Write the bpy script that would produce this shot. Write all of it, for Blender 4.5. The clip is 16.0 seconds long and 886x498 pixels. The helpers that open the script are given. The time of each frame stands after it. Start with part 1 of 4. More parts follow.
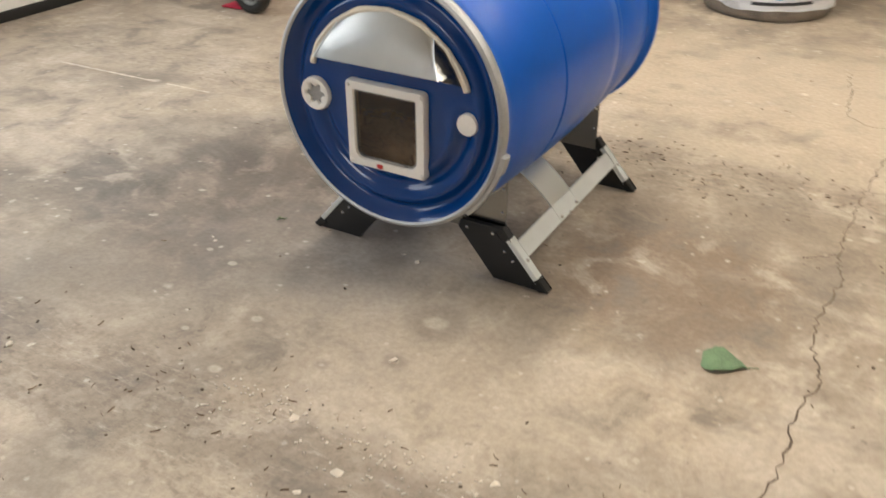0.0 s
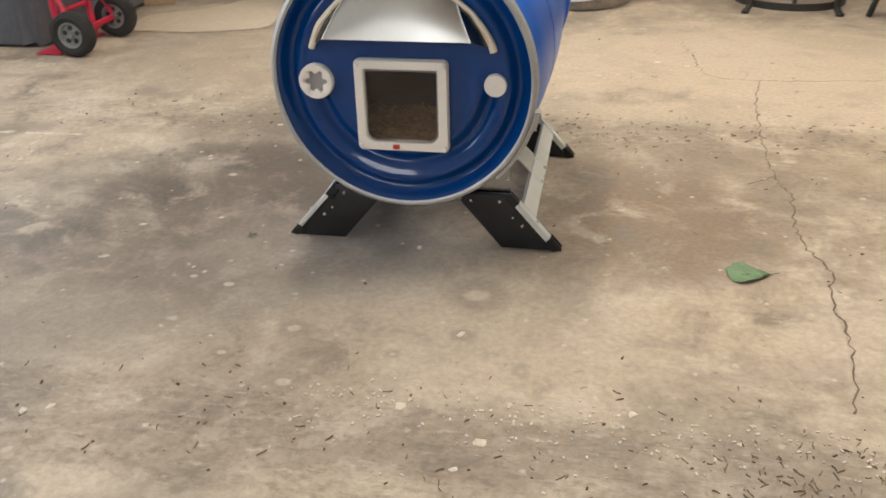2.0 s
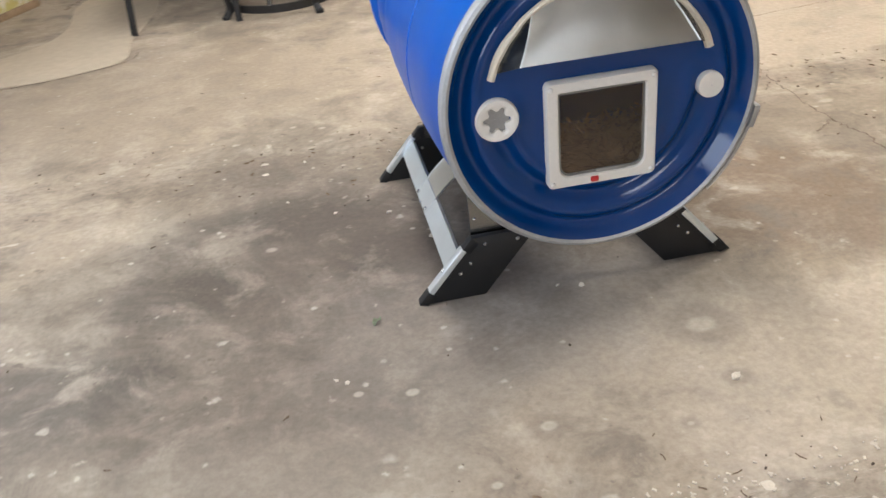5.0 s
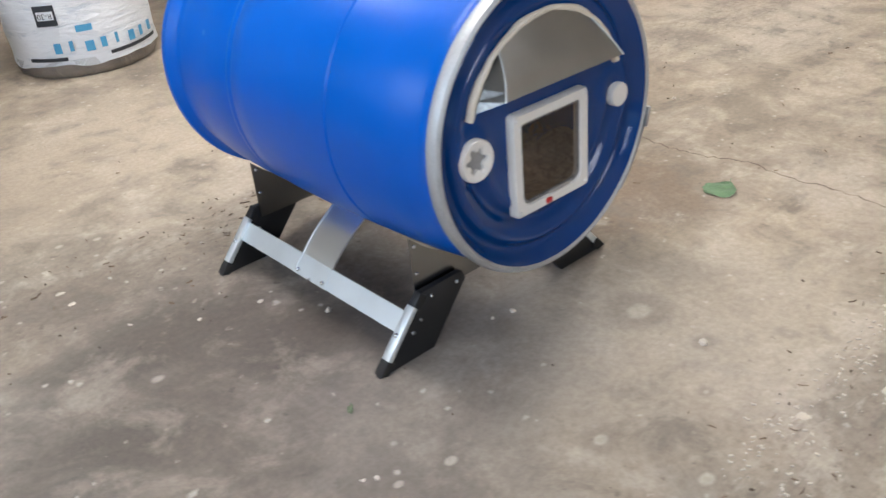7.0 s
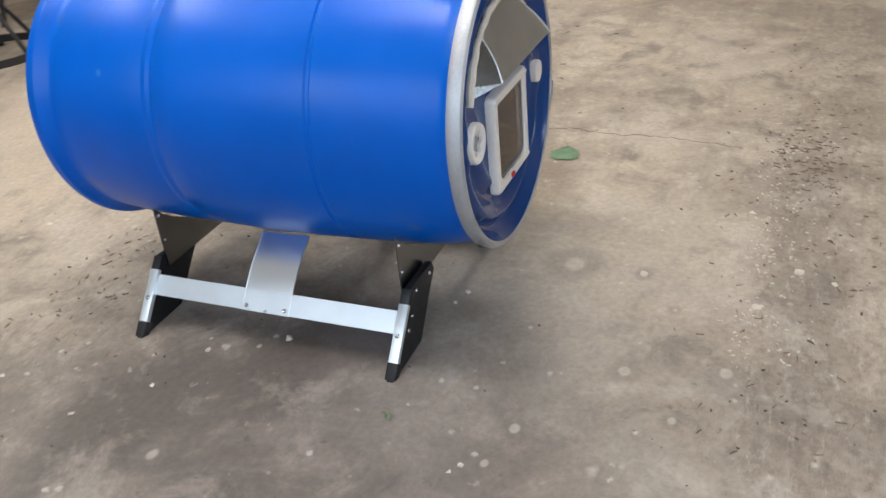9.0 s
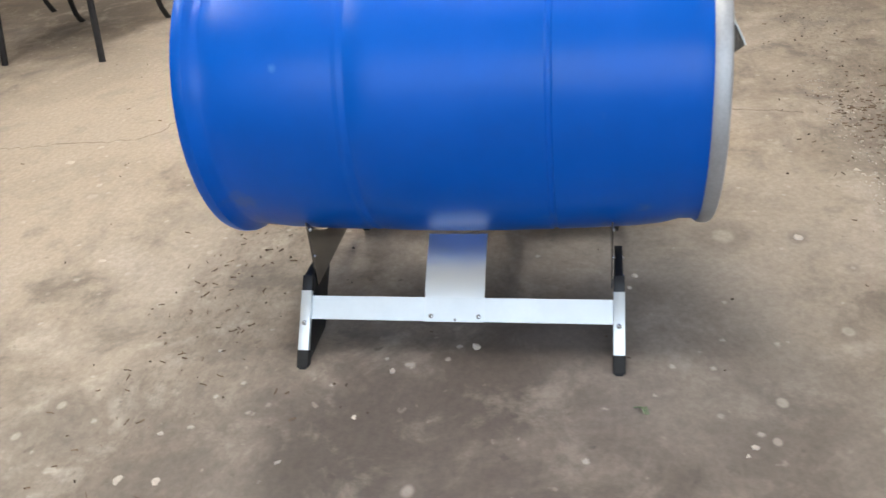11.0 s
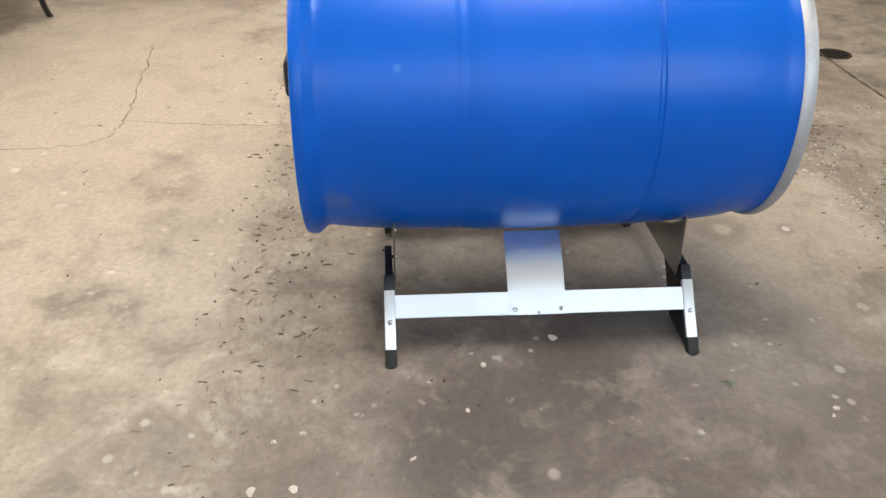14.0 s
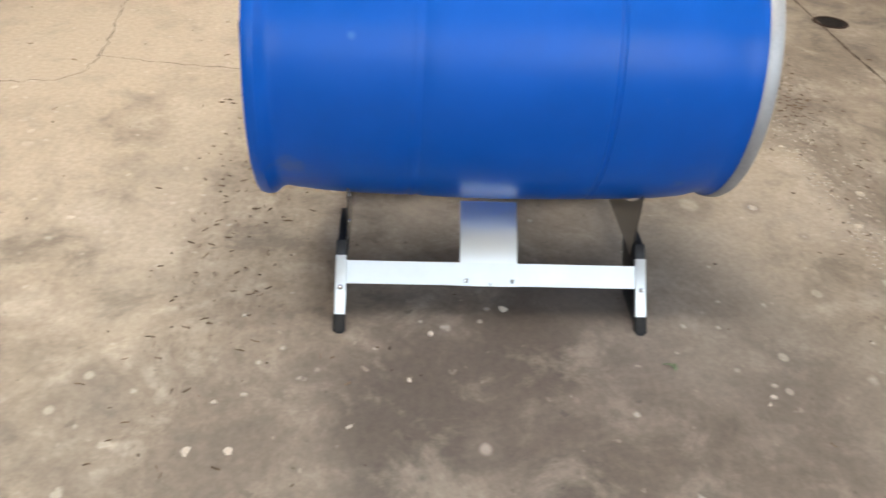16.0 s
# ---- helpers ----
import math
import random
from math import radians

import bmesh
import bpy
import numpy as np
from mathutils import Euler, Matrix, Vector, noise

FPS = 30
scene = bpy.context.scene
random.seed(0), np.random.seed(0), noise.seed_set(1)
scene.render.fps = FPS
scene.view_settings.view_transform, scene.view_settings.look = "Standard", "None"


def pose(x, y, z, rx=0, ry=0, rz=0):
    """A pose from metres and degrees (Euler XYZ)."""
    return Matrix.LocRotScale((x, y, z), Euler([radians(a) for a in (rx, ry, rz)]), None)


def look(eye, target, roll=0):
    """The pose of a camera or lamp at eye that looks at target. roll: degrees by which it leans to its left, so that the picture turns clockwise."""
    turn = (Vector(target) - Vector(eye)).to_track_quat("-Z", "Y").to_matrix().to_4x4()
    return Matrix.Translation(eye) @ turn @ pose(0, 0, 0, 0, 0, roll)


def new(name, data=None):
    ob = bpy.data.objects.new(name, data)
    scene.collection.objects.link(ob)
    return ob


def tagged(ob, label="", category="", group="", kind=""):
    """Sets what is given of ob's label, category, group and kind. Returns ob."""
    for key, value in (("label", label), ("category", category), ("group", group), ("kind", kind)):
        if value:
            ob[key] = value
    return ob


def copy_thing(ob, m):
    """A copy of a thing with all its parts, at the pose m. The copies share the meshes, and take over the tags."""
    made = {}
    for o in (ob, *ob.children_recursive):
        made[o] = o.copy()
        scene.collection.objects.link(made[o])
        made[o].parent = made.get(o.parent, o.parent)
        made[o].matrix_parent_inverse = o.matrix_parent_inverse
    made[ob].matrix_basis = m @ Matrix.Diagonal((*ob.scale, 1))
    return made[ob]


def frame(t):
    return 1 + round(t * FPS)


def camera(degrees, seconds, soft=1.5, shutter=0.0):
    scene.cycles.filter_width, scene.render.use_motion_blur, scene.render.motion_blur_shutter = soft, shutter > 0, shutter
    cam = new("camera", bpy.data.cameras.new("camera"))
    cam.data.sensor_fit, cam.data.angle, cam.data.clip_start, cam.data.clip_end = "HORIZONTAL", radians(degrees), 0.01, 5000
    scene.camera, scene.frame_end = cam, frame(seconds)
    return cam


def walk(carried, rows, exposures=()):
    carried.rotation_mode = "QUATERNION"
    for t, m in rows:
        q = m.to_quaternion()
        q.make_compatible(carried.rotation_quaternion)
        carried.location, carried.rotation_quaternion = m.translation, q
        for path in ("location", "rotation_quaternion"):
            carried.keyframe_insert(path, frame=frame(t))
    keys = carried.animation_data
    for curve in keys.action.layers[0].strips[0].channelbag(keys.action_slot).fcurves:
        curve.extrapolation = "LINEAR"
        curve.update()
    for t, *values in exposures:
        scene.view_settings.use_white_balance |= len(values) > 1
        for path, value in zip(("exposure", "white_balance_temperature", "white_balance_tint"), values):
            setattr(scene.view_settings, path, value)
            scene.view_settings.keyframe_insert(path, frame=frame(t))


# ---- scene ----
cam = camera(54.5, 16.0, shutter=0.5)
PATH = [
    (0, (1.044, -1.539, 1.215), (0.184, -0.053, 0.189), -0.1),
    (0.5, (0.905, -1.706, 1.126), (0.22, -0.118, 0.122), -0.6),
    (1, (0.725, -1.741, 1.104), (0.088, -0.168, 0.045), -2.6),
    (1.5, (0.574, -1.755, 1.074), (0.052, -0.107, 0.068), -2.2),
    (2, (0.451, -1.821, 1.059), (0.106, -0.09, 0.119), -1.5),
    (2.5, (0.398, -1.852, 1.076), (0.128, -0.087, 0.176), -1.9),
    (3, (0.349, -1.837, 1.094), (0.119, -0.06, 0.205), -2.9),
    (3.5, (0.157, -1.76, 1.099), (-0.042, 0.006, 0.181), -5.1),
    (3.7, (0.049, -1.715, 1.091), (-0.135, 0.038, 0.146), -5.6),
    (5.8, (-0.765, -1.315, 1.099), (-0.152, 0.283, 0.065), -4.2),
    (6, (-0.829, -1.297, 1.088), (-0.111, 0.271, 0.077), -3.7),
    (6.5, (-1.016, -1.173, 1.113), (-0.002, 0.239, 0.123), -4.2),
    (7, (-1.161, -1.049, 1.114), (-0.052, 0.292, 0.128), -5.5),
    (7.5, (-1.294, -0.914, 1.096), (-0.11, 0.365, 0.117), -4.9),
    (8, (-1.42, -0.824, 1.119), (-0.072, 0.276, 0.133), -4.4),
    (8.2, (-1.467, -0.78, 1.136), (-0.066, 0.246, 0.143), -4.7),
    (10.3, (-1.696, -0.113, 1.106), (-0.009, 0.301, 0.115), -6.9),
    (10.5, (-1.701, -0.042, 1.101), (-0.02, 0.378, 0.102), -7.1),
    (11, (-1.712, 0.207, 1.098), (-0.025, 0.565, 0.086), -5.9),
    (11.5, (-1.739, 0.361, 1.068), (0.024, 0.439, 0.126), -5.0),
    (12, (-1.819, 0.493, 1.059), (-0.063, 0.407, 0.107), -3.8),
    (12.5, (-1.805, 0.62, 1.031), (-0.047, 0.603, 0.077), -2.3),
    (13, (-1.732, 0.743, 0.999), (0.022, 0.72, 0.038), -0.5),
    (13.5, (-1.756, 0.792, 1.047), (-0.019, 0.642, 0.066), 1.2),
    (14, (-1.805, 0.813, 1.122), (-0.08, 0.689, 0.117), 0.5),
    (14.5, (-1.823, 0.785, 1.139), (-0.116, 0.702, 0.099), 0.8),
    (15, (-1.816, 0.766, 1.157), (-0.136, 0.719, 0.073), 1.9),
    (15.5, (-1.798, 0.758, 1.176), (-0.142, 0.746, 0.056), 2.4),
    (16, (-1.768, 0.711, 1.185), (-0.125, 0.59, 0.051), 3.7),
]
walk(cam, [(t, look(eye, target, roll)) for t, eye, target, roll in PATH],
     [(0.0, -0.08, 6800, 10), (1.5, -0.08, 6800, 10), (2.5, -0.04, 6650, 10), (3.5, 0.1, 6400, 10), (6.0, -0.02, 6050, 10), (7.0, -0.06, 5900, 10), (8.0, -0.07, 5900, 10),
      (10.5, -0.3, 6000, 10), (11.0, -0.15, 6050, 10), (12.0, 0.05, 6200, 10), (13.5, -0.08, 6250, 10), (14.5, -0.06, 6300, 10), (16.0, -0.08, 6400, 10)])

# ---- world, daylight and lamps ----
world = bpy.data.worlds.new("sky")
scene.world = world
world.use_nodes = True
wn = world.node_tree
sky = wn.nodes.new("ShaderNodeTexSky")
sky.sky_type, sky.sun_disc = "NISHITA", False
sky.sun_elevation, sky.sun_rotation = radians(50), radians(120)
wn.links.new(sky.outputs[0], wn.nodes["Background"].inputs[0])
wn.nodes["Background"].inputs[1].default_value = 0.12
scene.view_settings.exposure = 0.0


def lamp(name, kind, energy, colour, m, **more):
    data = bpy.data.lights.new(name, kind)
    data.energy, data.color = energy, colour
    if "size" in more:
        data.shape, data.size, data.size_y = "RECTANGLE", more["size"], more["size_y"]
    if "angle" in more:
        data.angle = more["angle"]
    ob = new(name, data)
    ob.matrix_world = m
    return ob


lamp("sun", "SUN", 1.5, (1.0, 0.95, 0.88), look((4, -6, 9), (0, 0, 0)), angle=radians(8))
lamp("door_daylight", "AREA", 50, (0.84, 0.92, 1.0), look((-2.93, -0.95, 1.78), (0, -0.75, 0.7)), size=2.8, size_y=1.2)
# lamp in an added side opening, lengthens the sheen along the drum
lamp("added_side_daylight", "AREA", 22, (0.84, 0.92, 1.0), look((-2.93, 1.45, 1.75), (0, 1.2, 0.75)), size=1.4, size_y=1.0)

# lamp in a window out of view, added to brighten hood and lid
lamp("unseen_window_daylight", "AREA", 26, (0.95, 0.97, 1.0), look((-0.3, -3.53, 1.78), (-0.3, 0, 1.0)), size=1.5, size_y=0.85)

# ---- materials ----


class Mat:
    """A small node builder round one principled surface."""

    def __init__(self, name, colour=(0.5, 0.5, 0.5), rough=0.5, metal=0.0, **inputs):
        self.m = bpy.data.materials.new(name)
        self.m.use_nodes = True
        self.t = self.m.node_tree
        self.b = self.t.nodes["Principled BSDF"]
        self.b.inputs["Base Color"].default_value = (*colour, 1)
        self.b.inputs["Roughness"].default_value = rough
        self.b.inputs["Metallic"].default_value = metal
        for key, value in inputs.items():
            self.b.inputs[key.replace("_", " ")].default_value = value
        self.pos = self.node("ShaderNodeTexCoord").outputs["Object"]
        self.geo = self.node("ShaderNodeNewGeometry").outputs["Position"]

    def node(self, kind, **props):
        n = self.t.nodes.new(kind)
        for key, value in props.items():
            if key == "operation":
                n.operation = value
            elif key == "data_type":
                n.data_type = value
            elif key == "blend_type":
                n.blend_type = value
            elif key == "feature":
                n.feature = value
        return n

    def link(self, a, b):
        self.t.links.new(a, b)

    def noise(self, scale, detail=6, rough=0.6, stretch=None, where=None, warp=0.0):
        n = self.node("ShaderNodeTexNoise")
        n.inputs["Scale"].default_value, n.inputs["Detail"].default_value, n.inputs["Roughness"].default_value = scale, detail, rough
        n.inputs["Distortion"].default_value = warp
        source = where or self.geo
        if stretch:
            mp = self.node("ShaderNodeMapping")
            mp.inputs["Scale"].default_value = stretch
            self.link(source, mp.inputs[0])
            source = mp.outputs[0]
        self.link(source, n.inputs["Vector"])
        return n.outputs["Fac"]

    def ramp(self, fac, lo, hi, a=0.0, b=1.0):
        r = self.node("ShaderNodeMapRange")
        r.interpolation_type = "SMOOTHSTEP"
        for i, v in zip((1, 2, 3, 4), (lo, hi, a, b)):
            r.inputs[i].default_value = v
        self.link(fac, r.inputs[0])
        return r.outputs[0]

    def math(self, op, a, b):
        n = self.node("ShaderNodeMath", operation=op)
        for i, v in enumerate((a, b)):
            if isinstance(v, (int, float)):
                n.inputs[i].default_value = v
            else:
                self.link(v, n.inputs[i])
        return n.outputs[0]

    def mix(self, fac, a, b, blend="MIX"):
        n = self.node("ShaderNodeMix", data_type="RGBA", blend_type=blend)
        for sock, v in ((n.inputs[0], fac), (n.inputs[6], a), (n.inputs[7], b)):
            if isinstance(v, (int, float)):
                sock.default_value = v
            elif isinstance(v, tuple):
                sock.default_value = (*v, 1)
            else:
                self.link(v, sock)
        return n.outputs[2]

    def base(self, colour):
        self.link(colour, self.b.inputs["Base Color"])
        return self

    def rough(self, fac):
        self.link(fac, self.b.inputs["Roughness"])
        return self

    def bump(self, fac, strength=0.3, distance=0.002):
        n = self.node("ShaderNodeBump")
        n.inputs["Strength"].default_value, n.inputs["Distance"].default_value = strength, distance
        self.link(fac, n.inputs["Height"])
        self.link(n.outputs[0], self.b.inputs["Normal"])
        return self

    def blob(self, x, y, rx, ry, warp):
        """A soft stain or patch of painted shade round (x, y) with an uneven edge: 1 in the middle, 0 outside."""
        mp = self.node("ShaderNodeMapping")
        mp.inputs["Location"].default_value = (-x / rx, -y / ry, 0)
        mp.inputs["Scale"].default_value = (1 / rx, 1 / ry, 0)
        self.link(self.geo, mp.inputs[0])
        ln = self.node("ShaderNodeVectorMath", operation="LENGTH")
        self.link(mp.outputs[0], ln.inputs[0])
        return self.ramp(self.math("ADD", ln.outputs["Value"], warp), 1.15, 0.55)


def simple(name, colour, rough=0.5, metal=0.0, vary=0.12, scale=30, bump=0.1, **inputs):
    """Plain surface with fine grain and broader wear."""
    m = Mat(name, colour, rough, metal, **inputs)
    fine, broad = m.noise(scale * 6), m.noise(scale * 0.4)
    both = m.math("ADD", m.math("MULTIPLY", fine, 0.4), m.math("MULTIPLY", broad, 0.6))
    dark, light = tuple(c * (1 - vary) for c in colour), tuple(min(1, c * (1 + vary)) for c in colour)
    m.base(m.mix(m.ramp(both, 0.35, 0.65), dark, light))
    m.rough(m.ramp(both, 0.3, 0.7, max(0.02, rough - 0.08), min(1, rough + 0.1)))
    if bump:
        m.bump(fine, bump, 0.001)
    return m.m


def concrete():
    m = Mat("worn_concrete", rough=0.75)
    big, mid, fine = m.noise(0.9, 5, 0.6, warp=0.6), m.noise(5.5, 8, 0.68, warp=0.4), m.noise(60, 8, 0.7)
    smear = m.noise(1.5, 9, 0.68, warp=0.5)
    streak = m.noise(3.0, 8, 0.7, stretch=(0.5, 2.6, 1))
    col = m.mix(m.ramp(big, 0.38, 0.64), (0.35, 0.285, 0.22), (0.46, 0.385, 0.3))
    # grey and brown stains, pale places, and shade painted by drum and chairs
    warp = m.math("MULTIPLY", m.math("SUBTRACT", m.noise(2.2, 8, 0.68, warp=0.8), 0.5), 1.5)
    for x, y, rx, ry, c, f in STAINS_AND_SHADE:
        col = m.mix(m.math("MULTIPLY", m.blob(x, y, rx, ry, warp), f), col, c)
    col = m.mix(m.math("MULTIPLY", m.ramp(mid, 0.48, 0.66), 0.65), col, (0.6, 0.53, 0.44))
    col = m.mix(m.math("MULTIPLY", m.ramp(mid, 0.5, 0.34), 0.8), col, (0.19, 0.16, 0.13))
    col = m.mix(m.math("MULTIPLY", m.ramp(streak, 0.52, 0.72), 0.4), col, (0.19, 0.155, 0.125))
    col = m.mix(m.math("MULTIPLY", m.ramp(smear, 0.5, 0.36), 0.6), col, (0.22, 0.185, 0.15))
    col = m.mix(m.math("MULTIPLY", m.ramp(smear, 0.53, 0.68), 0.5), col, (0.55, 0.48, 0.4))
    spots = m.noise(26, 3, 0.5)
    col = m.mix(m.math("MULTIPLY", m.ramp(spots, 0.68, 0.76), 0.6), col, (0.62, 0.55, 0.46))
    col = m.mix(m.math("MULTIPLY", m.ramp(spots, 0.33, 0.26), 0.5), col, (0.13, 0.105, 0.085))
    for x, y, rx, ry, c, f in WASHES:
        col = m.mix(m.math("MULTIPLY", m.blob(x, y, rx, ry, warp), f), col, c)
    # wide shade beside the drum put into the colour; keeps the slab's grain
    for x, y, rx, ry, c in FLOOR_SHADE:
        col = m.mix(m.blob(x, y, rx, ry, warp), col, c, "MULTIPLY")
    # pale and dark splash marks with soft rims
    for scale, inner_r, outer_r, c, f, cut in ((4.5, 0.05, 0.12, (0.6, 0.53, 0.45), 0.55, 0.55), (9.0, 0.06, 0.13, (0.62, 0.56, 0.48), 0.6, 0.6), (3.2, 0.07, 0.16, (0.2, 0.165, 0.13), 0.4, 0.62), (22.0, 0.08, 0.2, (0.66, 0.6, 0.52), 0.6, 0.72)):
        v = m.node("ShaderNodeTexVoronoi")
        v.inputs["Scale"].default_value = scale
        jig = m.node("ShaderNodeVectorMath", operation="ADD")
        wob = m.node("ShaderNodeTexNoise")
        wob.inputs["Scale"].default_value = scale * 5
        sc = m.node("ShaderNodeVectorMath", operation="SCALE")
        sc.inputs["Scale"].default_value = 0.22 / scale
        m.link(m.geo, wob.inputs["Vector"])
        m.link(wob.outputs["Color"], sc.inputs[0])
        m.link(m.geo, jig.inputs[0])
        m.link(sc.outputs[0], jig.inputs[1])
        m.link(jig.outputs[0], v.inputs["Vector"])
        sp = m.node("ShaderNodeSeparateXYZ")
        m.link(v.outputs["Color"], sp.inputs[0])
        size = m.math("MULTIPLY", m.ramp(sp.outputs[0], cut, 1.0), 1.0)
        mask = m.math("MULTIPLY", m.ramp(v.outputs["Distance"], outer_r, inner_r), m.ramp(size, 0.02, 0.3))
        col = m.mix(m.math("MULTIPLY", mask, f), col, c)
    # drips: a pale dot in a dark halo
    for x, y, r in DRIPS:
        col = m.mix(m.math("MULTIPLY", m.blob(x, y, r * 2.0, r * 1.7, warp), 0.35), col, (0.2, 0.165, 0.135))
        col = m.mix(m.math("MULTIPLY", m.blob(x, y, r * 0.7, r * 0.55, warp), 0.55), col, (0.6, 0.535, 0.45))
    # tyre tracks of grime, with scraped pale lines along them
    for y, w, f, g in TRACKS:
        sep = m.node("ShaderNodeSeparateXYZ")
        m.link(m.geo, sep.inputs[0])
        d = m.math("ABSOLUTE", m.math("ADD", m.math("SUBTRACT", sep.outputs["Y"], y), m.math("MULTIPLY", warp, 0.03)), 0)
        inside = m.ramp(d, w, w * 0.75)
        col = m.mix(m.math("MULTIPLY", inside, 0.3 * f), col, (0.27, 0.215, 0.17))
        band = m.math("MULTIPLY", inside, m.ramp(m.noise(30, 8, 0.75, stretch=(0.8, 1.4, 1)), 0.47, 0.62))
        col = m.mix(m.math("MULTIPLY", band, f), col, (0.14, 0.11, 0.085))
        scrape = m.math("MULTIPLY", inside, m.ramp(m.noise(12, 9, 0.8, stretch=(0.8, 3.2, 1), warp=0.3), 0.53, 0.68))
        col = m.mix(m.math("MULTIPLY", scrape, g), col, (0.66, 0.59, 0.49))
    col = m.mix(m.ramp(fine, 0.3, 0.7, 0.0, 0.28), col, (0.25, 0.2, 0.16), "MULTIPLY")
    m.base(col)
    m.rough(m.ramp(mid, 0.3, 0.7, 0.48, 0.72))
    m.bump(m.math("ADD", m.math("MULTIPLY", mid, 0.7), m.math("MULTIPLY", fine, 0.1)), 0.35, 0.006)
    return m.m


STAINS_AND_SHADE = [
    # grey beside the drum: its soft shade put into the colour
    (-0.75, 0.15, 0.75, 0.75, (0.32, 0.28, 0.24), 0.6),
    (-1.12, 0.1, 0.26, 0.2, (0.13, 0.115, 0.1), 0.75),
    (-0.9, 0.38, 0.24, 0.17, (0.13, 0.115, 0.1), 0.75),
    (-0.72, 0.66, 0.3, 0.16, (0.15, 0.13, 0.11), 0.7),
    (-1.35, -0.15, 0.22, 0.16, (0.17, 0.145, 0.12), 0.5),
    (-1.0, 0.62, 0.12, 0.25, (0.56, 0.5, 0.42), 0.4),
    (0.45, -0.63, 0.75, 0.1, (0.24, 0.195, 0.155), 0.6),
    (-0.5, -0.9, 0.6, 0.14, (0.55, 0.475, 0.38), 0.6),
    # brown patch right of the drum, partly soft shade put into the colour
    (0.72, 0.45, 0.16, 0.2, (0.2, 0.145, 0.1), 0.5),
    (0.38, 0.25, 0.05, 0.16, (0.56, 0.46, 0.34), 0.5),
    (0.8, -0.1, 0.35, 0.18, (0.53, 0.43, 0.32), 0.5),
    (-0.65, 0.95, 0.3, 0.6, (0.2, 0.175, 0.15), 0.3),
    # wider brown patch there, stain and painted soft shade together
    (0.62, 0.35, 0.33, 0.4, (0.23, 0.165, 0.11), 0.8),
    (-0.4, 0.35, 0.35, 0.5, (0.26, 0.215, 0.175), 0.4),
    (0.35, -0.15, 0.5, 0.3, (0.47, 0.39, 0.29), 0.5),
    (1.3, 1.9, 0.9, 0.7, (0.54, 0.45, 0.35), 0.7),
    (0.6, 1.9, 1.3, 0.5, (0.52, 0.43, 0.33), 0.55),
    (2.3, 0.9, 0.7, 0.5, (0.56, 0.49, 0.41), 0.6),
    # dark floor by the far chairs, their shade put into the colour
    (2.5, 2.95, 0.55, 0.55, (0.17, 0.14, 0.115), 0.7),
    (1.5, 0.5, 0.7, 0.35, (0.27, 0.215, 0.165), 0.15),
    (-0.42, -0.125, 0.06, 0.05, (0.2, 0.17, 0.14), 0.8),
    (-0.5, -0.085, 0.06, 0.05, (0.21, 0.18, 0.15), 0.6),
    (-0.43, 0.41, 0.17, 0.13, (0.16, 0.13, 0.105), 0.6),
    (-0.93, 0.5, 0.14, 0.28, (0.17, 0.145, 0.125), 0.5),
    # dark patch painted in for a person's shadow beside the drum
    (-0.55, 0.32, 0.42, 0.5, (0.2, 0.165, 0.135), 0.6),
]
WASHES = [
    (-1.72, 2.6, 0.4, 0.35, (0.5, 0.43, 0.34), 0.5),
    (1.2, 2.0, 1.6, 0.75, (0.54, 0.455, 0.355), 0.6),
    (0.9, 1.28, 1.3, 0.16, (0.55, 0.47, 0.37), 0.5),
    (0.95, 0.78, 0.75, 0.16, (0.25, 0.195, 0.145), 0.35),
    # brown wash over the patch right of the drum, painted soft shade
    (0.7, 0.3, 0.13, 0.3, (0.24, 0.175, 0.12), 0.55),
    (-0.75, -0.35, 0.45, 0.18, (0.52, 0.455, 0.375), 0.4),
    (0.25, -0.2, 0.55, 0.22, (0.47, 0.4, 0.32), 0.45),
    (-0.25, 0.05, 0.45, 0.3, (0.42, 0.375, 0.325), 0.5),
    (-1.0, 1.9, 0.9, 0.6, (0.42, 0.345, 0.265), 0.5),
]
# shade painted on the floor left of the drum: x, y, rx, ry, tint
FLOOR_SHADE = [(-0.62, 0.28, 0.55, 0.55, (0.79, 0.77, 0.76)), (-0.68, 0.35, 0.75, 0.9, (0.8, 0.79, 0.78)), (-0.55, -0.45, 0.5, 0.3, (0.88, 0.87, 0.87))]
TRACKS = [(1.04, 0.17, 0.35, 0.0), (-0.66, 0.17, 0.4, 0.45)]
DRIPS = [(-0.53, -0.1, 0.016), (-0.427, -0.125, 0.02), (-0.2, -0.29, 0.025), (-0.325, -0.404, 0.018), (-0.155, -0.485, 0.026), (0.178, -0.262, 0.02),
         (0.042, -0.355, 0.014), (-0.51, 1.29, 0.02), (-0.605, 1.335, 0.018), (-0.69, 0.53, 0.028), (0.185, -0.09, 0.045), (-1.67, 0.8, 0.03)]


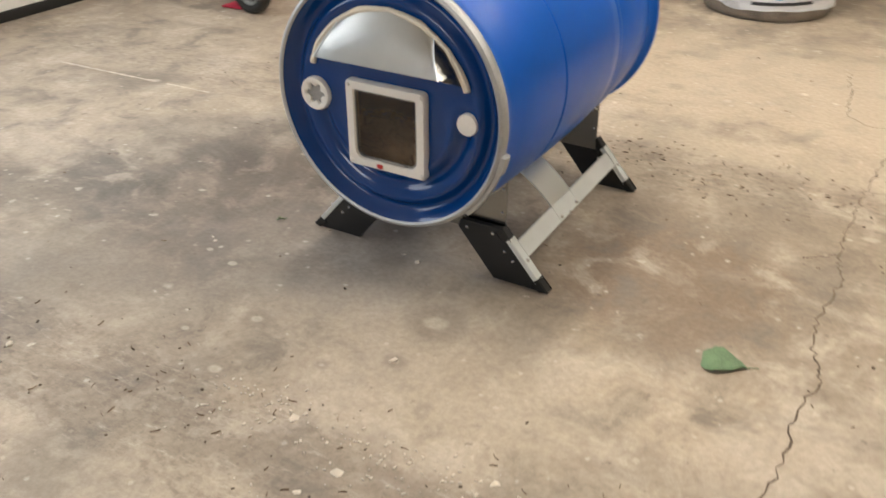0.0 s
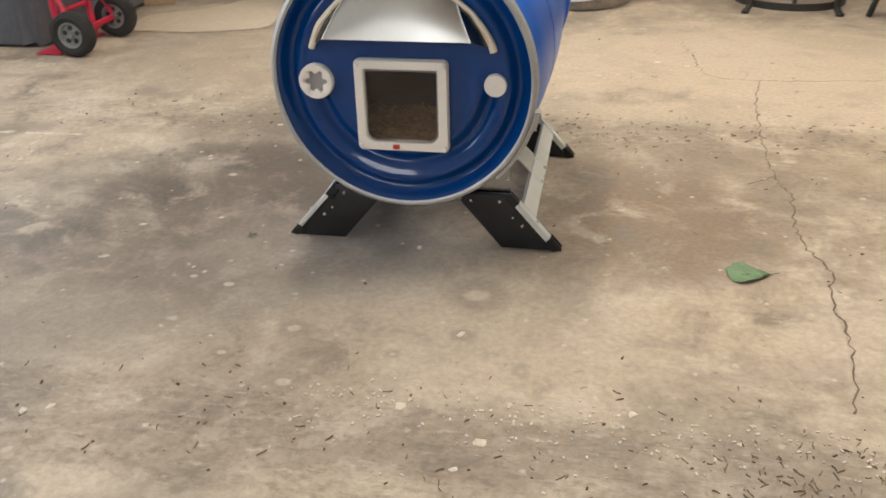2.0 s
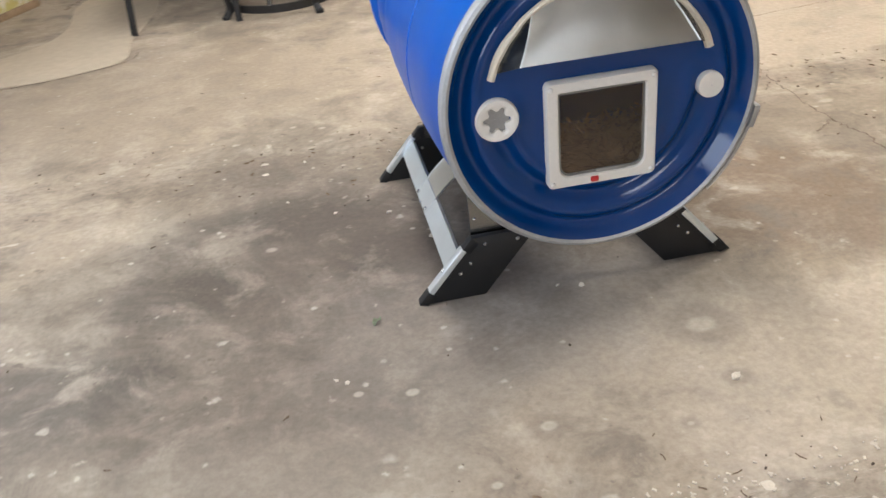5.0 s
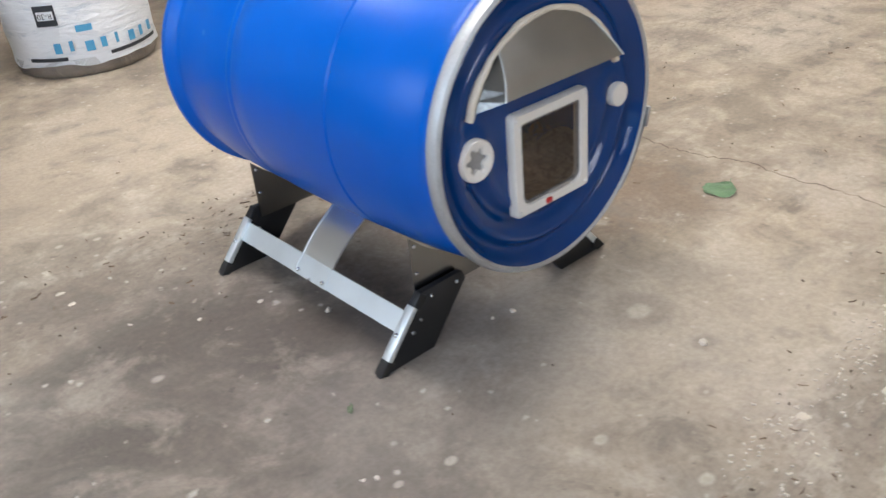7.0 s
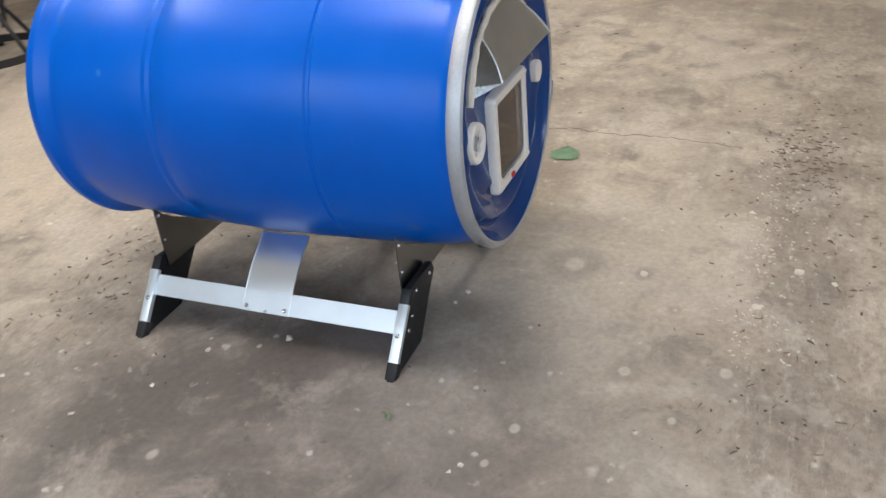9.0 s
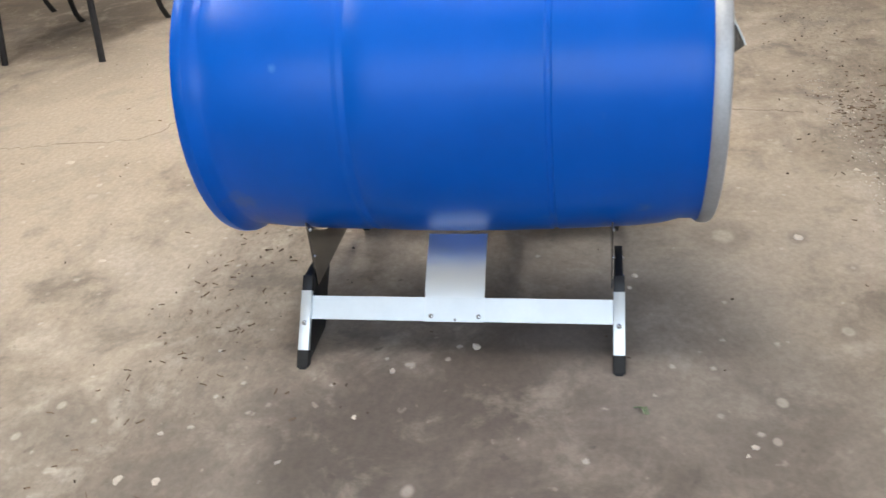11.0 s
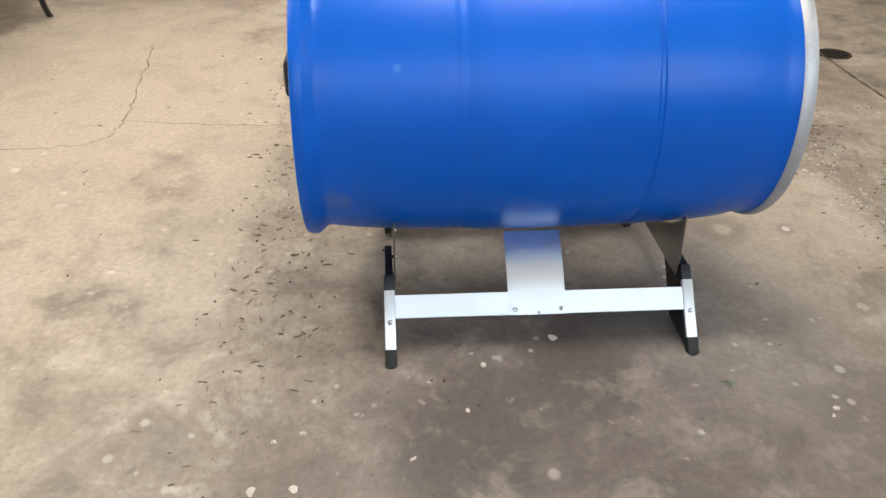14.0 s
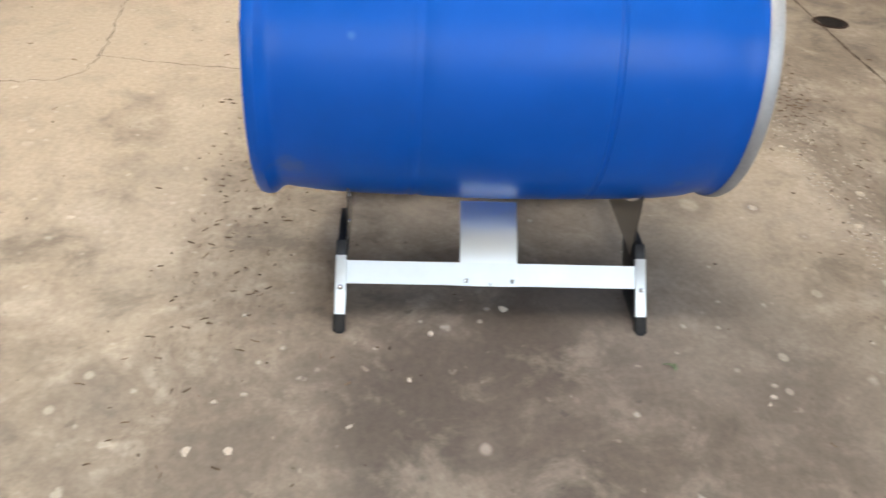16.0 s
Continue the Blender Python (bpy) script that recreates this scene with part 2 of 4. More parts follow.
def plastic(name, colour, rough, scuff, spots=()):
    m = Mat(name, colour, rough, Specular_IOR_Level=0.3 if rough > 0.3 else 0.5)
    broad, fine, lines = m.noise(4, 6, 0.6), m.noise(140, 4, 0.6), m.noise(14, 8, 0.75, stretch=(1, 7, 1))
    col = m.mix(m.ramp(broad, 0.3, 0.7), tuple(c * 0.93 for c in colour), tuple(c * 1.07 for c in colour))
    col = m.mix(m.math("MULTIPLY", m.ramp(lines, 0.66, 0.8), scuff), col, (0.25, 0.38, 0.6))
    col = m.mix(m.math("MULTIPLY", m.ramp(m.noise(7, 7, 0.7), 0.66, 0.78), scuff), col, (0.3, 0.35, 0.42))
    for x, y, z, r, c in spots:
        vm = m.node("ShaderNodeVectorMath", operation="DISTANCE")
        m.link(m.geo, vm.inputs[0])
        vm.inputs[1].default_value = (x, y, z)
        d = m.math("ADD", vm.outputs["Value"], m.math("MULTIPLY", m.math("SUBTRACT", m.noise(60, 6, 0.7), 0.5), r * 1.6))
        col = m.mix(m.ramp(d, r, r * 0.2, 0.0, 0.38), col, c)
    m.base(col)
    m.rough(m.ramp(broad, 0.3, 0.7, rough - 0.05, rough + 0.08))
    m.bump(m.math("ADD", m.math("MULTIPLY", broad, 3.0), m.math("MULTIPLY", fine, 0.15)), 0.12, 0.003)
    return m.m


def galvanised(name, colour, rough, metal=1.0):
    m = Mat(name, colour, rough, metal)
    broad, fine = m.noise(7, 4, 0.5), m.noise(160, 3, 0.5)
    f = m.math("ADD", m.math("MULTIPLY", fine, 0.12), m.math("MULTIPLY", broad, 0.88))
    m.base(m.mix(m.ramp(f, 0.3, 0.7), tuple(c * 0.9 for c in colour), colour))
    m.rough(m.ramp(f, 0.3, 0.7, rough - 0.03, rough + 0.05))
    return m.m


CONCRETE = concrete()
BLUE = plastic("blue_drum_plastic", (0.0, 0.097, 0.5), 0.33, 0.1, [(-0.288, 0.79, 0.62, 0.011, (0.12, 0.28, 0.62)), (-0.27, 0.065, 0.65, 0.008, (0.5, 0.6, 0.75)), (-0.272, 0.915, 0.335, 0.045, (0.12, 0.15, 0.22)),
        (-0.30, 0.36, 0.62, 0.006, (0.4, 0.55, 0.8)), (-0.26, 0.12, 0.31, 0.025, (0.1, 0.16, 0.3)), (-0.25, 0.3, 0.28, 0.03, (0.05, 0.15, 0.4)), (0.28, 0.45, 0.62, 0.02, (0.15, 0.25, 0.5))])
LID_BLUE = plastic("dark_blue_lid_plastic", (0.0, 0.038, 0.18), 0.1, 0.03)
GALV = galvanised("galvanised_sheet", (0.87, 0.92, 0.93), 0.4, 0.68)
BRIGHTZINC = Mat("smooth_zinc_sheet", (0.86, 0.9, 0.91), 0.3, 0.95).m
HOODMETAL = galvanised("brushed_aluminium", (0.82, 0.81, 0.77), 0.33)
# galvanised sheet with the dark reflections under the drum put into its colour
SHADED_ZINC = galvanised("shaded_zinc_sheet", (0.3, 0.3, 0.29), 0.2)
RINGMETAL = simple("grey_steel_ring", (0.44, 0.45, 0.46), 0.5, 0.6, 0.12, 30)
BLACK = simple("black_painted_wood", (0.012, 0.012, 0.013), 0.5, 0, 0.3, 40, 0.15)
RUBBER = simple("black_rubber", (0.012, 0.0115, 0.011), 0.7, 0, 0.25, 40)
WHITE = simple("white_plastic", (0.78, 0.74, 0.69), 0.35, 0, 0.04, 20, 0.03)
CAULK = simple("cream_caulk", (0.76, 0.68, 0.56), 0.5, 0, 0.1, 40, 0.4)
BOLT = simple("zinc_bolt", (0.7, 0.7, 0.69), 0.25, 1.0, 0.1, 60, 0)
PANE = Mat("smoked_flap_plastic", (0.5, 0.42, 0.35), 0.08, 0, Transmission_Weight=0.95, IOR=1.2).m
REDTAB = simple("red_plastic", (0.5, 0.02, 0.02), 0.4, 0, 0.1)
straw = Mat("straw", rough=0.8)
isl = straw.node("ShaderNodeNewGeometry").outputs["Random Per Island"]
straw.base(straw.mix(isl, (0.3, 0.19, 0.1), (0.85, 0.66, 0.42)))
STRAW = straw.m
LEAF = simple("green_leaf", (0.11, 0.19, 0.095), 0.5, 0, 0.3, 40, 0.3)
NEEDLE = simple("dry_needle", (0.21, 0.15, 0.1), 0.85, 0, 0.4, 30)
STONE = simple("pale_grit", (0.58, 0.52, 0.44), 0.85, 0, 0.2, 60, 0.4)
DARKGRIT = simple("dark_grit", (0.12, 0.09, 0.065), 0.9, 0, 0.3, 60, 0.4)
CRACK = simple("crack_dirt", (0.14, 0.106, 0.08), 0.95, 0, 0.3, 30)
IRON = simple("black_powdercoat", (0.018, 0.017, 0.017), 0.45, 0.2, 0.3, 40)
RED = simple("red_enamel", (0.43, 0.02, 0.05), 0.38, 0, 0.2, 20)
HUB = simple("grey_hub", (0.2, 0.21, 0.21), 0.45, 0.4, 0.15)
TARP = simple("grey_cover_cloth", (0.085, 0.09, 0.105), 0.8, 0, 0.2, 14, 0.5)
WALLPAINT = simple("wall_paint", (0.62, 0.57, 0.5), 0.8, 0, 0.06, 3, 0.2)
WHITEPAINT = simple("white_paint", (0.78, 0.77, 0.74), 0.5, 0, 0.05, 5, 0.1)
CEILPAINT = simple("ceiling_paint", (0.7, 0.66, 0.6), 0.85, 0, 0.06, 3, 0.2)
film = Mat("white_bag_film", (0.76, 0.79, 0.84), 0.28)
crease = film.noise(9, 6, 0.65, stretch=(0.6, 0.6, 3.2), warp=0.8)
# low parts of the creases get a darker colour, as painted shade
film.base(film.mix(film.ramp(crease, 0.5, 0.3), (0.8, 0.82, 0.86), (0.55, 0.6, 0.68)))
film.bump(crease, 0.8, 0.02)
BAGWHITE = film.m
BAGBLUE = simple("blue_print", (0.09, 0.34, 0.58), 0.4, 0, 0.1)
BAGBLACK = simple("black_print", (0.03, 0.033, 0.04), 0.4, 0, 0.2)
WOOL = simple("brown_insulation", (0.3, 0.24, 0.18), 0.9, 0, 0.35, 20, 0.6)
WRAP = Mat("clear_wrap", (0.85, 0.85, 0.85), 0.12, 0, Transmission_Weight=0.9, IOR=1.15).m
WOOD = simple("old_board", (0.34, 0.24, 0.15), 0.8, 0, 0.25, 12, 0.4)
GROUND = simple("gravel_drive", (0.3, 0.28, 0.25), 0.9, 0, 0.3, 4, 0.5)


def glow(name, colour, strength):
    m = Mat(name, colour, 0.5)
    m.b.inputs["Emission Color"].default_value = (*colour, 1)
    m.b.inputs["Emission Strength"].default_value = strength
    return m.m


TUBE = glow("lamp_diffuser", (1.0, 0.93, 0.82), 37.0)

# ---- mesh helpers ----


def thing(name, label, category, x=0.0, y=0.0, z=0.0, turn=0.0, group="", kind=""):
    ob = new(name)
    ob.empty_display_size = 0.1
    ob.matrix_world = pose(x, y, z, 0, 0, turn)
    return tagged(ob, label, category, group, kind)


def mesh_of(name, bm, material, smooth=35):
    bmesh.ops.recalc_face_normals(bm, faces=bm.faces)
    me = bpy.data.meshes.new(name)
    bm.to_mesh(me)
    bm.free()
    me.materials.append(material)
    if smooth:
        me.shade_smooth()
        me.set_sharp_from_angle(angle=radians(smooth))
    return me


def part(name, bm, material, parent=None, label="", smooth=35):
    ob = new(name, mesh_of(name, bm, material, smooth))
    if parent:
        ob.parent = parent
    return tagged(ob, label)


def box(x0, x1, y0, y1, z0, z1, bevel=0.0, bm=None):
    bm = bm or bmesh.new()
    made = bmesh.ops.create_cube(bm, size=1)["verts"]
    for v in made:
        v.co = Vector(((x0 + x1) / 2 + v.co.x * (x1 - x0), (y0 + y1) / 2 + v.co.y * (y1 - y0), (z0 + z1) / 2 + v.co.z * (z1 - z0)))
    if bevel:
        edges = list({e for v in made for e in v.link_edges})
        bmesh.ops.bevel(bm, geom=edges, offset=bevel, segments=2, affect="EDGES", profile=0.5)
    return bm


def plate(outline, y0, y1, bevel=0.0, bm=None):
    """A plate from an outline in x and z, from y0 to y1."""
    bm = bm or bmesh.new()
    a = [bm.verts.new((x, y0, z)) for x, z in outline]
    b = [bm.verts.new((x, y1, z)) for x, z in outline]
    faces = [bm.faces.new(a), bm.faces.new(b[::-1])]
    for i in range(len(a)):
        j = (i + 1) % len(a)
        faces.append(bm.faces.new((a[i], b[i], b[j], a[j])))
    if bevel:
        bmesh.ops.bevel(bm, geom=list({e for f in faces for e in f.edges}), offset=bevel, segments=2, affect="EDGES", profile=0.5)
    return bm


def revolve(profile, cx, cz, steps=96, bm=None, closed=False, a0=0.0, a1=360.0):
    """Turns (radius, y) pairs about the y axis through (cx, cz)."""
    bm = bm or bmesh.new()
    full = abs(a1 - a0) >= 360
    rings = []
    for i in range(steps if full else steps + 1):
        a = radians(a0 + (a1 - a0) * i / steps)
        rings.append([bm.verts.new((cx + r * math.cos(a), y, cz + r * math.sin(a))) for r, y in profile])
    n = len(profile)
    for i in range(steps):
        p, q = rings[i], rings[(i + 1) % len(rings)]
        for k in range(n if closed else n - 1):
            m = (k + 1) % n
            bm.faces.new((p[k], p[m], q[m], q[k]))
    if closed and not full:
        bm.faces.new(rings[0])
        bm.faces.new(rings[-1][::-1])
    return bm


def tube(points, radius, sides=10, bm=None, closed=False, flat=1.0):
    """A round bar along points."""
    bm = bm or bmesh.new()
    pts = [Vector(p) for p in points]
    n = len(pts)
    rings = []
    side = None
    for i, p in enumerate(pts):
        a = pts[(i - 1) % n] if closed or i else p
        b = pts[(i + 1) % n] if closed or i < n - 1 else p
        d = (b - a).normalized()
        if side is None:
            side = d.orthogonal().normalized()
        side = (side - d * side.dot(d)).normalized()
        up = d.cross(side)
        r = radius(i / max(1, n - 1)) if callable(radius) else radius
        rings.append([bm.verts.new(p + r * (math.cos(2 * math.pi * k / sides) * side + flat * math.sin(2 * math.pi * k / sides) * up)) for k in range(sides)])
    for i in range(n if closed else n - 1):
        p, q = rings[i], rings[(i + 1) % n]
        for k in range(sides):
            bm.faces.new((p[k], p[(k + 1) % sides], q[(k + 1) % sides], q[k]))
    if not closed:
        bm.faces.new(rings[0][::-1])
        bm.faces.new(rings[-1])
    return bm


def smoothline(points, per=6):
    """Catmull-Rom through the points."""
    p = [Vector(v) for v in points]
    out = []
    for i in range(len(p) - 1):
        a, b, c, d = p[max(0, i - 1)], p[i], p[i + 1], p[min(len(p) - 1, i + 2)]
        for k in range(per):
            t = k / per
            out.append(0.5 * (2 * b + (c - a) * t + (2 * a - 5 * b + 4 * c - d) * t * t + (3 * b - a - 3 * c + d) * t ** 3))
    return out + [p[-1]]


def disc_bolt(x, y, z, r, axis, bm=None):
    """A low domed bolt head facing along axis."""
    bm = bm or bmesh.new()
    q = Vector(axis).to_track_quat("Z", "Y").to_matrix().to_4x4()
    prof = [(r, -0.002), (r, 0.001), (r * 0.7, 0.003), (0.0004, 0.004)]
    rings = [[bm.verts.new(Vector((x, y, z)) + q @ Vector((rr * math.cos(k * math.pi / 5), rr * math.sin(k * math.pi / 5), h))) for k in range(10)] for rr, h in prof]
    for a, b in zip(rings, rings[1:]):
        for k in range(10):
            bm.faces.new((a[k], a[(k + 1) % 10], b[(k + 1) % 10], b[k]))
    return bm


# ---- the garage ----
X0, X1, Y0, Y1, H = -2.95, 4.6, -3.6, 5.4, 2.7

bm = bmesh.new()
bmesh.ops.create_grid(bm, x_segments=40, y_segments=40, size=1)
for v in bm.verts:
    v.co = Vector(((X0 + X1) / 2 + v.co.x * (X1 - X0) / 2, (Y0 + Y1) / 2 + v.co.y * (Y1 - Y0) / 2, 0))
tagged(part("floor", bm, CONCRETE), "worn stained grey-brown concrete garage floor with some shade painted in", "floor", kind="structure")
bm = box(-800, 800, -800, 800, -0.4, -0.03)
tagged(part("ground", bm, GROUND, smooth=0), "gravel drive outside the open garage door", "ground", kind="structure")

for name, b in (("wall_north", (X0, X1, Y1, Y1 + 0.15, -0.03, H)),                 ("wall_east", (X1, X1 + 0.15, Y0 - 0.15, Y1 + 0.15, -0.03, H))):
    tagged(part(name, box(*b), WALLPAINT, smooth=0), "plain painted garage wall", "wall", kind="structure")
bm = box(X0, -1.1, Y0 - 0.15, Y0, -0.03, H)
box(0.5, X1, Y0 - 0.15, Y0, -0.03, H, bm=bm)
box(-1.1, 0.5, Y0 - 0.15, Y0, -0.03, 1.3, bm=bm)
box(-1.1, 0.5, Y0 - 0.15, Y0, 2.25, H, bm=bm)
tagged(part("wall_south", bm, WALLPAINT, smooth=0), "plain painted garage wall with one added window", "wall", kind="structure")
# window added out of view to hold the hood's light
window = thing("unseen_window_1", "unseen white framed window, added to light the rain hood", "window", kind="structure")
for b in ((-1.1, -1.05, 1.3, 2.25), (0.45, 0.5, 1.3, 2.25), (-1.05, 0.45, 1.3, 1.35), (-1.05, 0.45, 2.2, 2.25), (-0.32, -0.28, 1.35, 2.2)):
    part("window_frame", box(b[0], b[1], Y0 - 0.1, Y0 - 0.05, b[2], b[3], 0.004), WHITEPAINT, window)
bm = box(X0 - 0.15, X0, 0.55, 0.7, 0.05, H)
box(X0 - 0.15, X0, 2.2, Y1 + 0.15, 0.05, H, bm=bm)
box(X0 - 0.15, X0, 0.7, 2.2, 0.05, 1.2, bm=bm)
box(X0 - 0.15, X0, 0.7, 2.2, 2.3, H, bm=bm)
box(X0 - 0.15, X0, Y0 - 0.15, -3.2, -0.03, H, bm=bm)
box(X0 - 0.15, X0, -3.2, 0.55, 2.4, H, bm=bm)
tagged(part("wall_west", bm, WHITEPAINT, smooth=0), "white painted garage wall beside an open doorway", "wall", kind="structure")
# side window added out of view for the drum's sheen
window = thing("unseen_window_2", "unseen white framed side window, added for the drum's sheen", "window", kind="structure")
for b in ((0.7, 0.75, 1.2, 2.3), (2.15, 2.2, 1.2, 2.3), (0.75, 2.15, 1.2, 1.25), (0.75, 2.15, 2.25, 2.3), (1.43, 1.47, 1.25, 2.25)):
    part("window_frame", box(X0 - 0.1, X0 - 0.05, b[0], b[1], b[2], b[3], 0.004), WHITEPAINT, window)
tagged(part("baseboard", box(X0 - 0.14, X0 + 0.015, 0.56, Y1, 0.0, 0.05, 0.004), RUBBER), "dark strip along the foot of the white wall", "baseboard", kind="structure")
tagged(part("ceiling", box(X0 - 0.15, X1 + 0.15, Y0 - 0.15, Y1 + 0.15, H, H + 0.12), CEILPAINT, smooth=0), "plain painted garage ceiling", "ceiling", kind="structure")


def unseen_ceiling_light(x, y):
    ob = thing("unseen_ceiling_light", "unseen long warm white ceiling light, added to light the room", "ceiling light", x, y, H, group="ceiling lights")
    part("frame", box(-0.62, 0.62, -0.17, 0.17, -0.06, 0, 0.008), WHITEPAINT, ob)
    part("diffuser", box(-0.59, 0.59, -0.14, 0.14, -0.072, -0.058, 0.005), TUBE, ob)
    return ob


# these fixtures are out of view, added to light the floor and drum
first_light = unseen_ceiling_light(2.5, 0.5)
copy_thing(first_light, pose(1.7, 1.9, H))
copy_thing(first_light, pose(-0.1, 2.4, H))
# added over the drum so its side falls from light to dark
copy_thing(first_light, pose(-0.3, 0.3, H, 0, 0, 90))

# ---- the drum shelter ----
CX, CZ = 0.004, 0.49
shelter = thing("drum_shelter", "blue plastic drum cat shelter lying on a black and galvanised stand", "cat shelter")

profile = [(0.299, 0.006), (0.302, 0.018), (0.297, 0.026), (0.297, 0.050), (0.306, 0.085), (0.312, 0.14), (0.316, 0.22), (0.3185, 0.288),
           (0.3158, 0.2915), (0.3158, 0.298), (0.3190, 0.302), (0.3215, 0.40), (0.3225, 0.50), (0.3215, 0.60), (0.3190, 0.652),
           (0.3168, 0.656), (0.3168, 0.662), (0.3186, 0.668), (0.3186, 0.673), (0.3172, 0.678), (0.3172, 0.684), (0.3187, 0.690), (0.317, 0.78), (0.313, 0.86), (0.3075, 0.91),
           (0.304, 0.935), (0.306, 0.945), (0.315, 0.955), (0.3225, 0.964), (0.3235, 0.976), (0.320, 0.986), (0.312, 0.988), (0.300, 0.975), (0.27, 0.968), (0.0005, 0.965)]
inner = [(0.0005, 0.960), (0.26, 0.960), (0.296, 0.93), (0.306, 0.86), (0.315, 0.5), (0.306, 0.15), (0.288, 0.06), (0.290, 0.014)]
part("barrel", revolve(profile + inner, CX, CZ, 112, closed=True), BLUE, shelter, "scuffed bright blue plastic drum body")

ring = [(0.2905, -0.008), (0.296, -0.0115), (0.3025, -0.008), (0.306, 0.0), (0.306, 0.009), (0.3045, 0.016), (0.3025, 0.019), (0.3005, 0.016), (0.3025, 0.009), (0.300, 0.0), (0.297, -0.006), (0.2925, -0.005)]
clamp = part("clamp_ring", revolve(ring, CX, CZ, 112, closed=True), RINGMETAL, shelter, "grey steel clamp ring")
lever = [(0.305, -0.007), (0.313, -0.005), (0.315, 0.004), (0.313, 0.014), (0.305, 0.017)]
part("lever", revolve(lever, CX, CZ, 14, closed=True, a0=-46, a1=-16), RINGMETAL, clamp, "grey steel locking lever")
bm = revolve([(0.305, -0.012), (0.317, -0.010), (0.319, 0.003), (0.317, 0.016), (0.305, 0.019)], CX, CZ, 4, closed=True, a0=-19, a1=-11)
part("hinge", bm, RINGMETAL, clamp)


def lid_depth(r, a):
    """How far the lid's face lies behind the rim, with its moulded grooves."""
    def dent(at, width):
        return math.exp(-((r - at) / width) ** 2)
    low = 1 / (1 + math.exp((math.sin(a) - 0.02) * 16))
    y = 0.012 + 0.014 * dent(0.263, 0.012) - 0.005 * dent(0.238, 0.010)
    y += low * (0.015 * dent(0.200, 0.014) - 0.005 * dent(0.172, 0.009))
    for deg in (-13, 193):
        d = math.hypot(r * math.cos(a) - 0.205 * math.cos(radians(deg)), r * math.sin(a) - 0.205 * math.sin(radians(deg)))
        y += 0.008 * math.exp(-(d / 0.02) ** 2)
    for bx in (-0.203, 0.207):
        d = math.hypot(r * math.cos(a) - bx, r * math.sin(a) + 0.005)
        y -= 0.005 / (1 + math.exp((d - 0.055) * 260))
    if r > 0.276:
        y -= (r - 0.276) * 1.2
    return y


FLAP_X, FLAP_Z = 0.002, 0.430
bm = bmesh.new()
steps, radii = 144, [0.002 + 0.291 * i / 62 for i in range(63)]
grid = []
for i in range(steps):
    a = 2 * math.pi * i / steps
    grid.append([bm.verts.new((CX + r * math.cos(a), lid_depth(r, a), CZ + r * math.sin(a))) for r in radii])
for i in range(steps):
    p, q = grid[i], grid[(i + 1) % steps]
    for k in range(len(radii) - 1):
        c = (p[k].co + p[k + 1].co + q[k].co + q[k + 1].co) / 4
        if abs(c.x - FLAP_X) < 0.092 and abs(c.z - FLAP_Z) < 0.092:
            continue
        bm.faces.new((p[k], p[k + 1], q[k + 1], q[k]))
bmesh.ops.delete(bm, geom=[v for v in bm.verts if not v.link_faces], context="VERTS")
lid = part("lid", bm, LID_BLUE, shelter, "glossy dark blue lid with moulded grooves", smooth=60)


def plug(x, z, r, hollow):
    prof = [(r, 0.012), (r, -0.001), (r * 0.95, -0.004)]
    if hollow:
        bm = bmesh.new()
        n, rows = 48, []
        for i in range(n):
            a = 2 * math.pi * i / n
            wave = r * (0.54 + 0.1 * max(-1, min(1, 2.2 * math.cos(6 * a))))
            ring_pts = [(r, 0.012), (r, -0.002), (r * 0.94, -0.006), (r * 0.74, -0.006), (wave, -0.002), (wave, 0.008), (0.0005, 0.008)]
            rows.append([bm.verts.new((x + rr * math.cos(a), y, z + rr * math.sin(a))) for rr, y in ring_pts])
        for i in range(n):
            p, q = rows[i], rows[(i + 1) % n]
            for k in range(len(p) - 1):
                bm.faces.new((p[k], p[k + 1], q[k + 1], q[k]))
        return bm
    return revolve(prof + [(0.0005, -0.005)], x, z, 40)


part("bung", plug(-0.196, 0.482, 0.041, True), WHITE, lid, "white screw bung with a star recess")
# disc laid in the hollow, coloured grey for the shade inside
part("recess", revolve([(0.03, 0.0045), (0.0005, 0.0045)], -0.196, 0.482, 24), simple("grey_recess_shade", (0.33, 0.32, 0.31), 0.6), lid, "grey disc in the bung's hollow, shade put into its colour")
part("bung_cap", plug(0.215, 0.485, 0.0255, False), WHITE, lid, "small round white cap")


def round_rect(hx, hz, r, n=6, r_low=None):
    pts = []
    for sx, sz, a0 in ((1, 1, 0), (-1, 1, 90), (-1, -1, 180), (1, -1, 270)):
        rr = r_low if (r_low and sz < 0) else r
        for k in range(n + 1):
            a = radians(a0 + 90 * k / n)
            pts.append((sx * (hx - rr) + rr * math.cos(a), sz * (hz - rr) + rr * math.sin(a)))
    return pts


def frame_loop(rings):
    """Skins a stack of equal outlines, each (outline, y)."""
    bm = bmesh.new()
    loops = [[bm.verts.new((FLAP_X + x, y, FLAP_Z + z)) for x, z in o] for o, y in rings]
    n = len(loops[0])
    for a, b in zip(loops, loops[1:] + loops[:1]):
        for k in range(n):
            bm.faces.new((a[k], a[(k + 1) % n], b[(k + 1) % n], b[k]))
    return bm


outer, outer2 = round_rect(0.1075, 0.107, 0.012), round_rect(0.1045, 0.104, 0.010)
in1, in2 = round_rect(0.087, 0.087, 0.006, r_low=0.024), round_rect(0.084, 0.085, 0.005, r_low=0.022)
flap = part("cat_flap", frame_loop([(outer, 0.012), (outer, -0.002), (outer2, -0.007), (in1, -0.007), (in2, -0.004), (in2, 0.013), (in1, 0.013)]), WHITE, shelter, "white plastic cat flap frame")
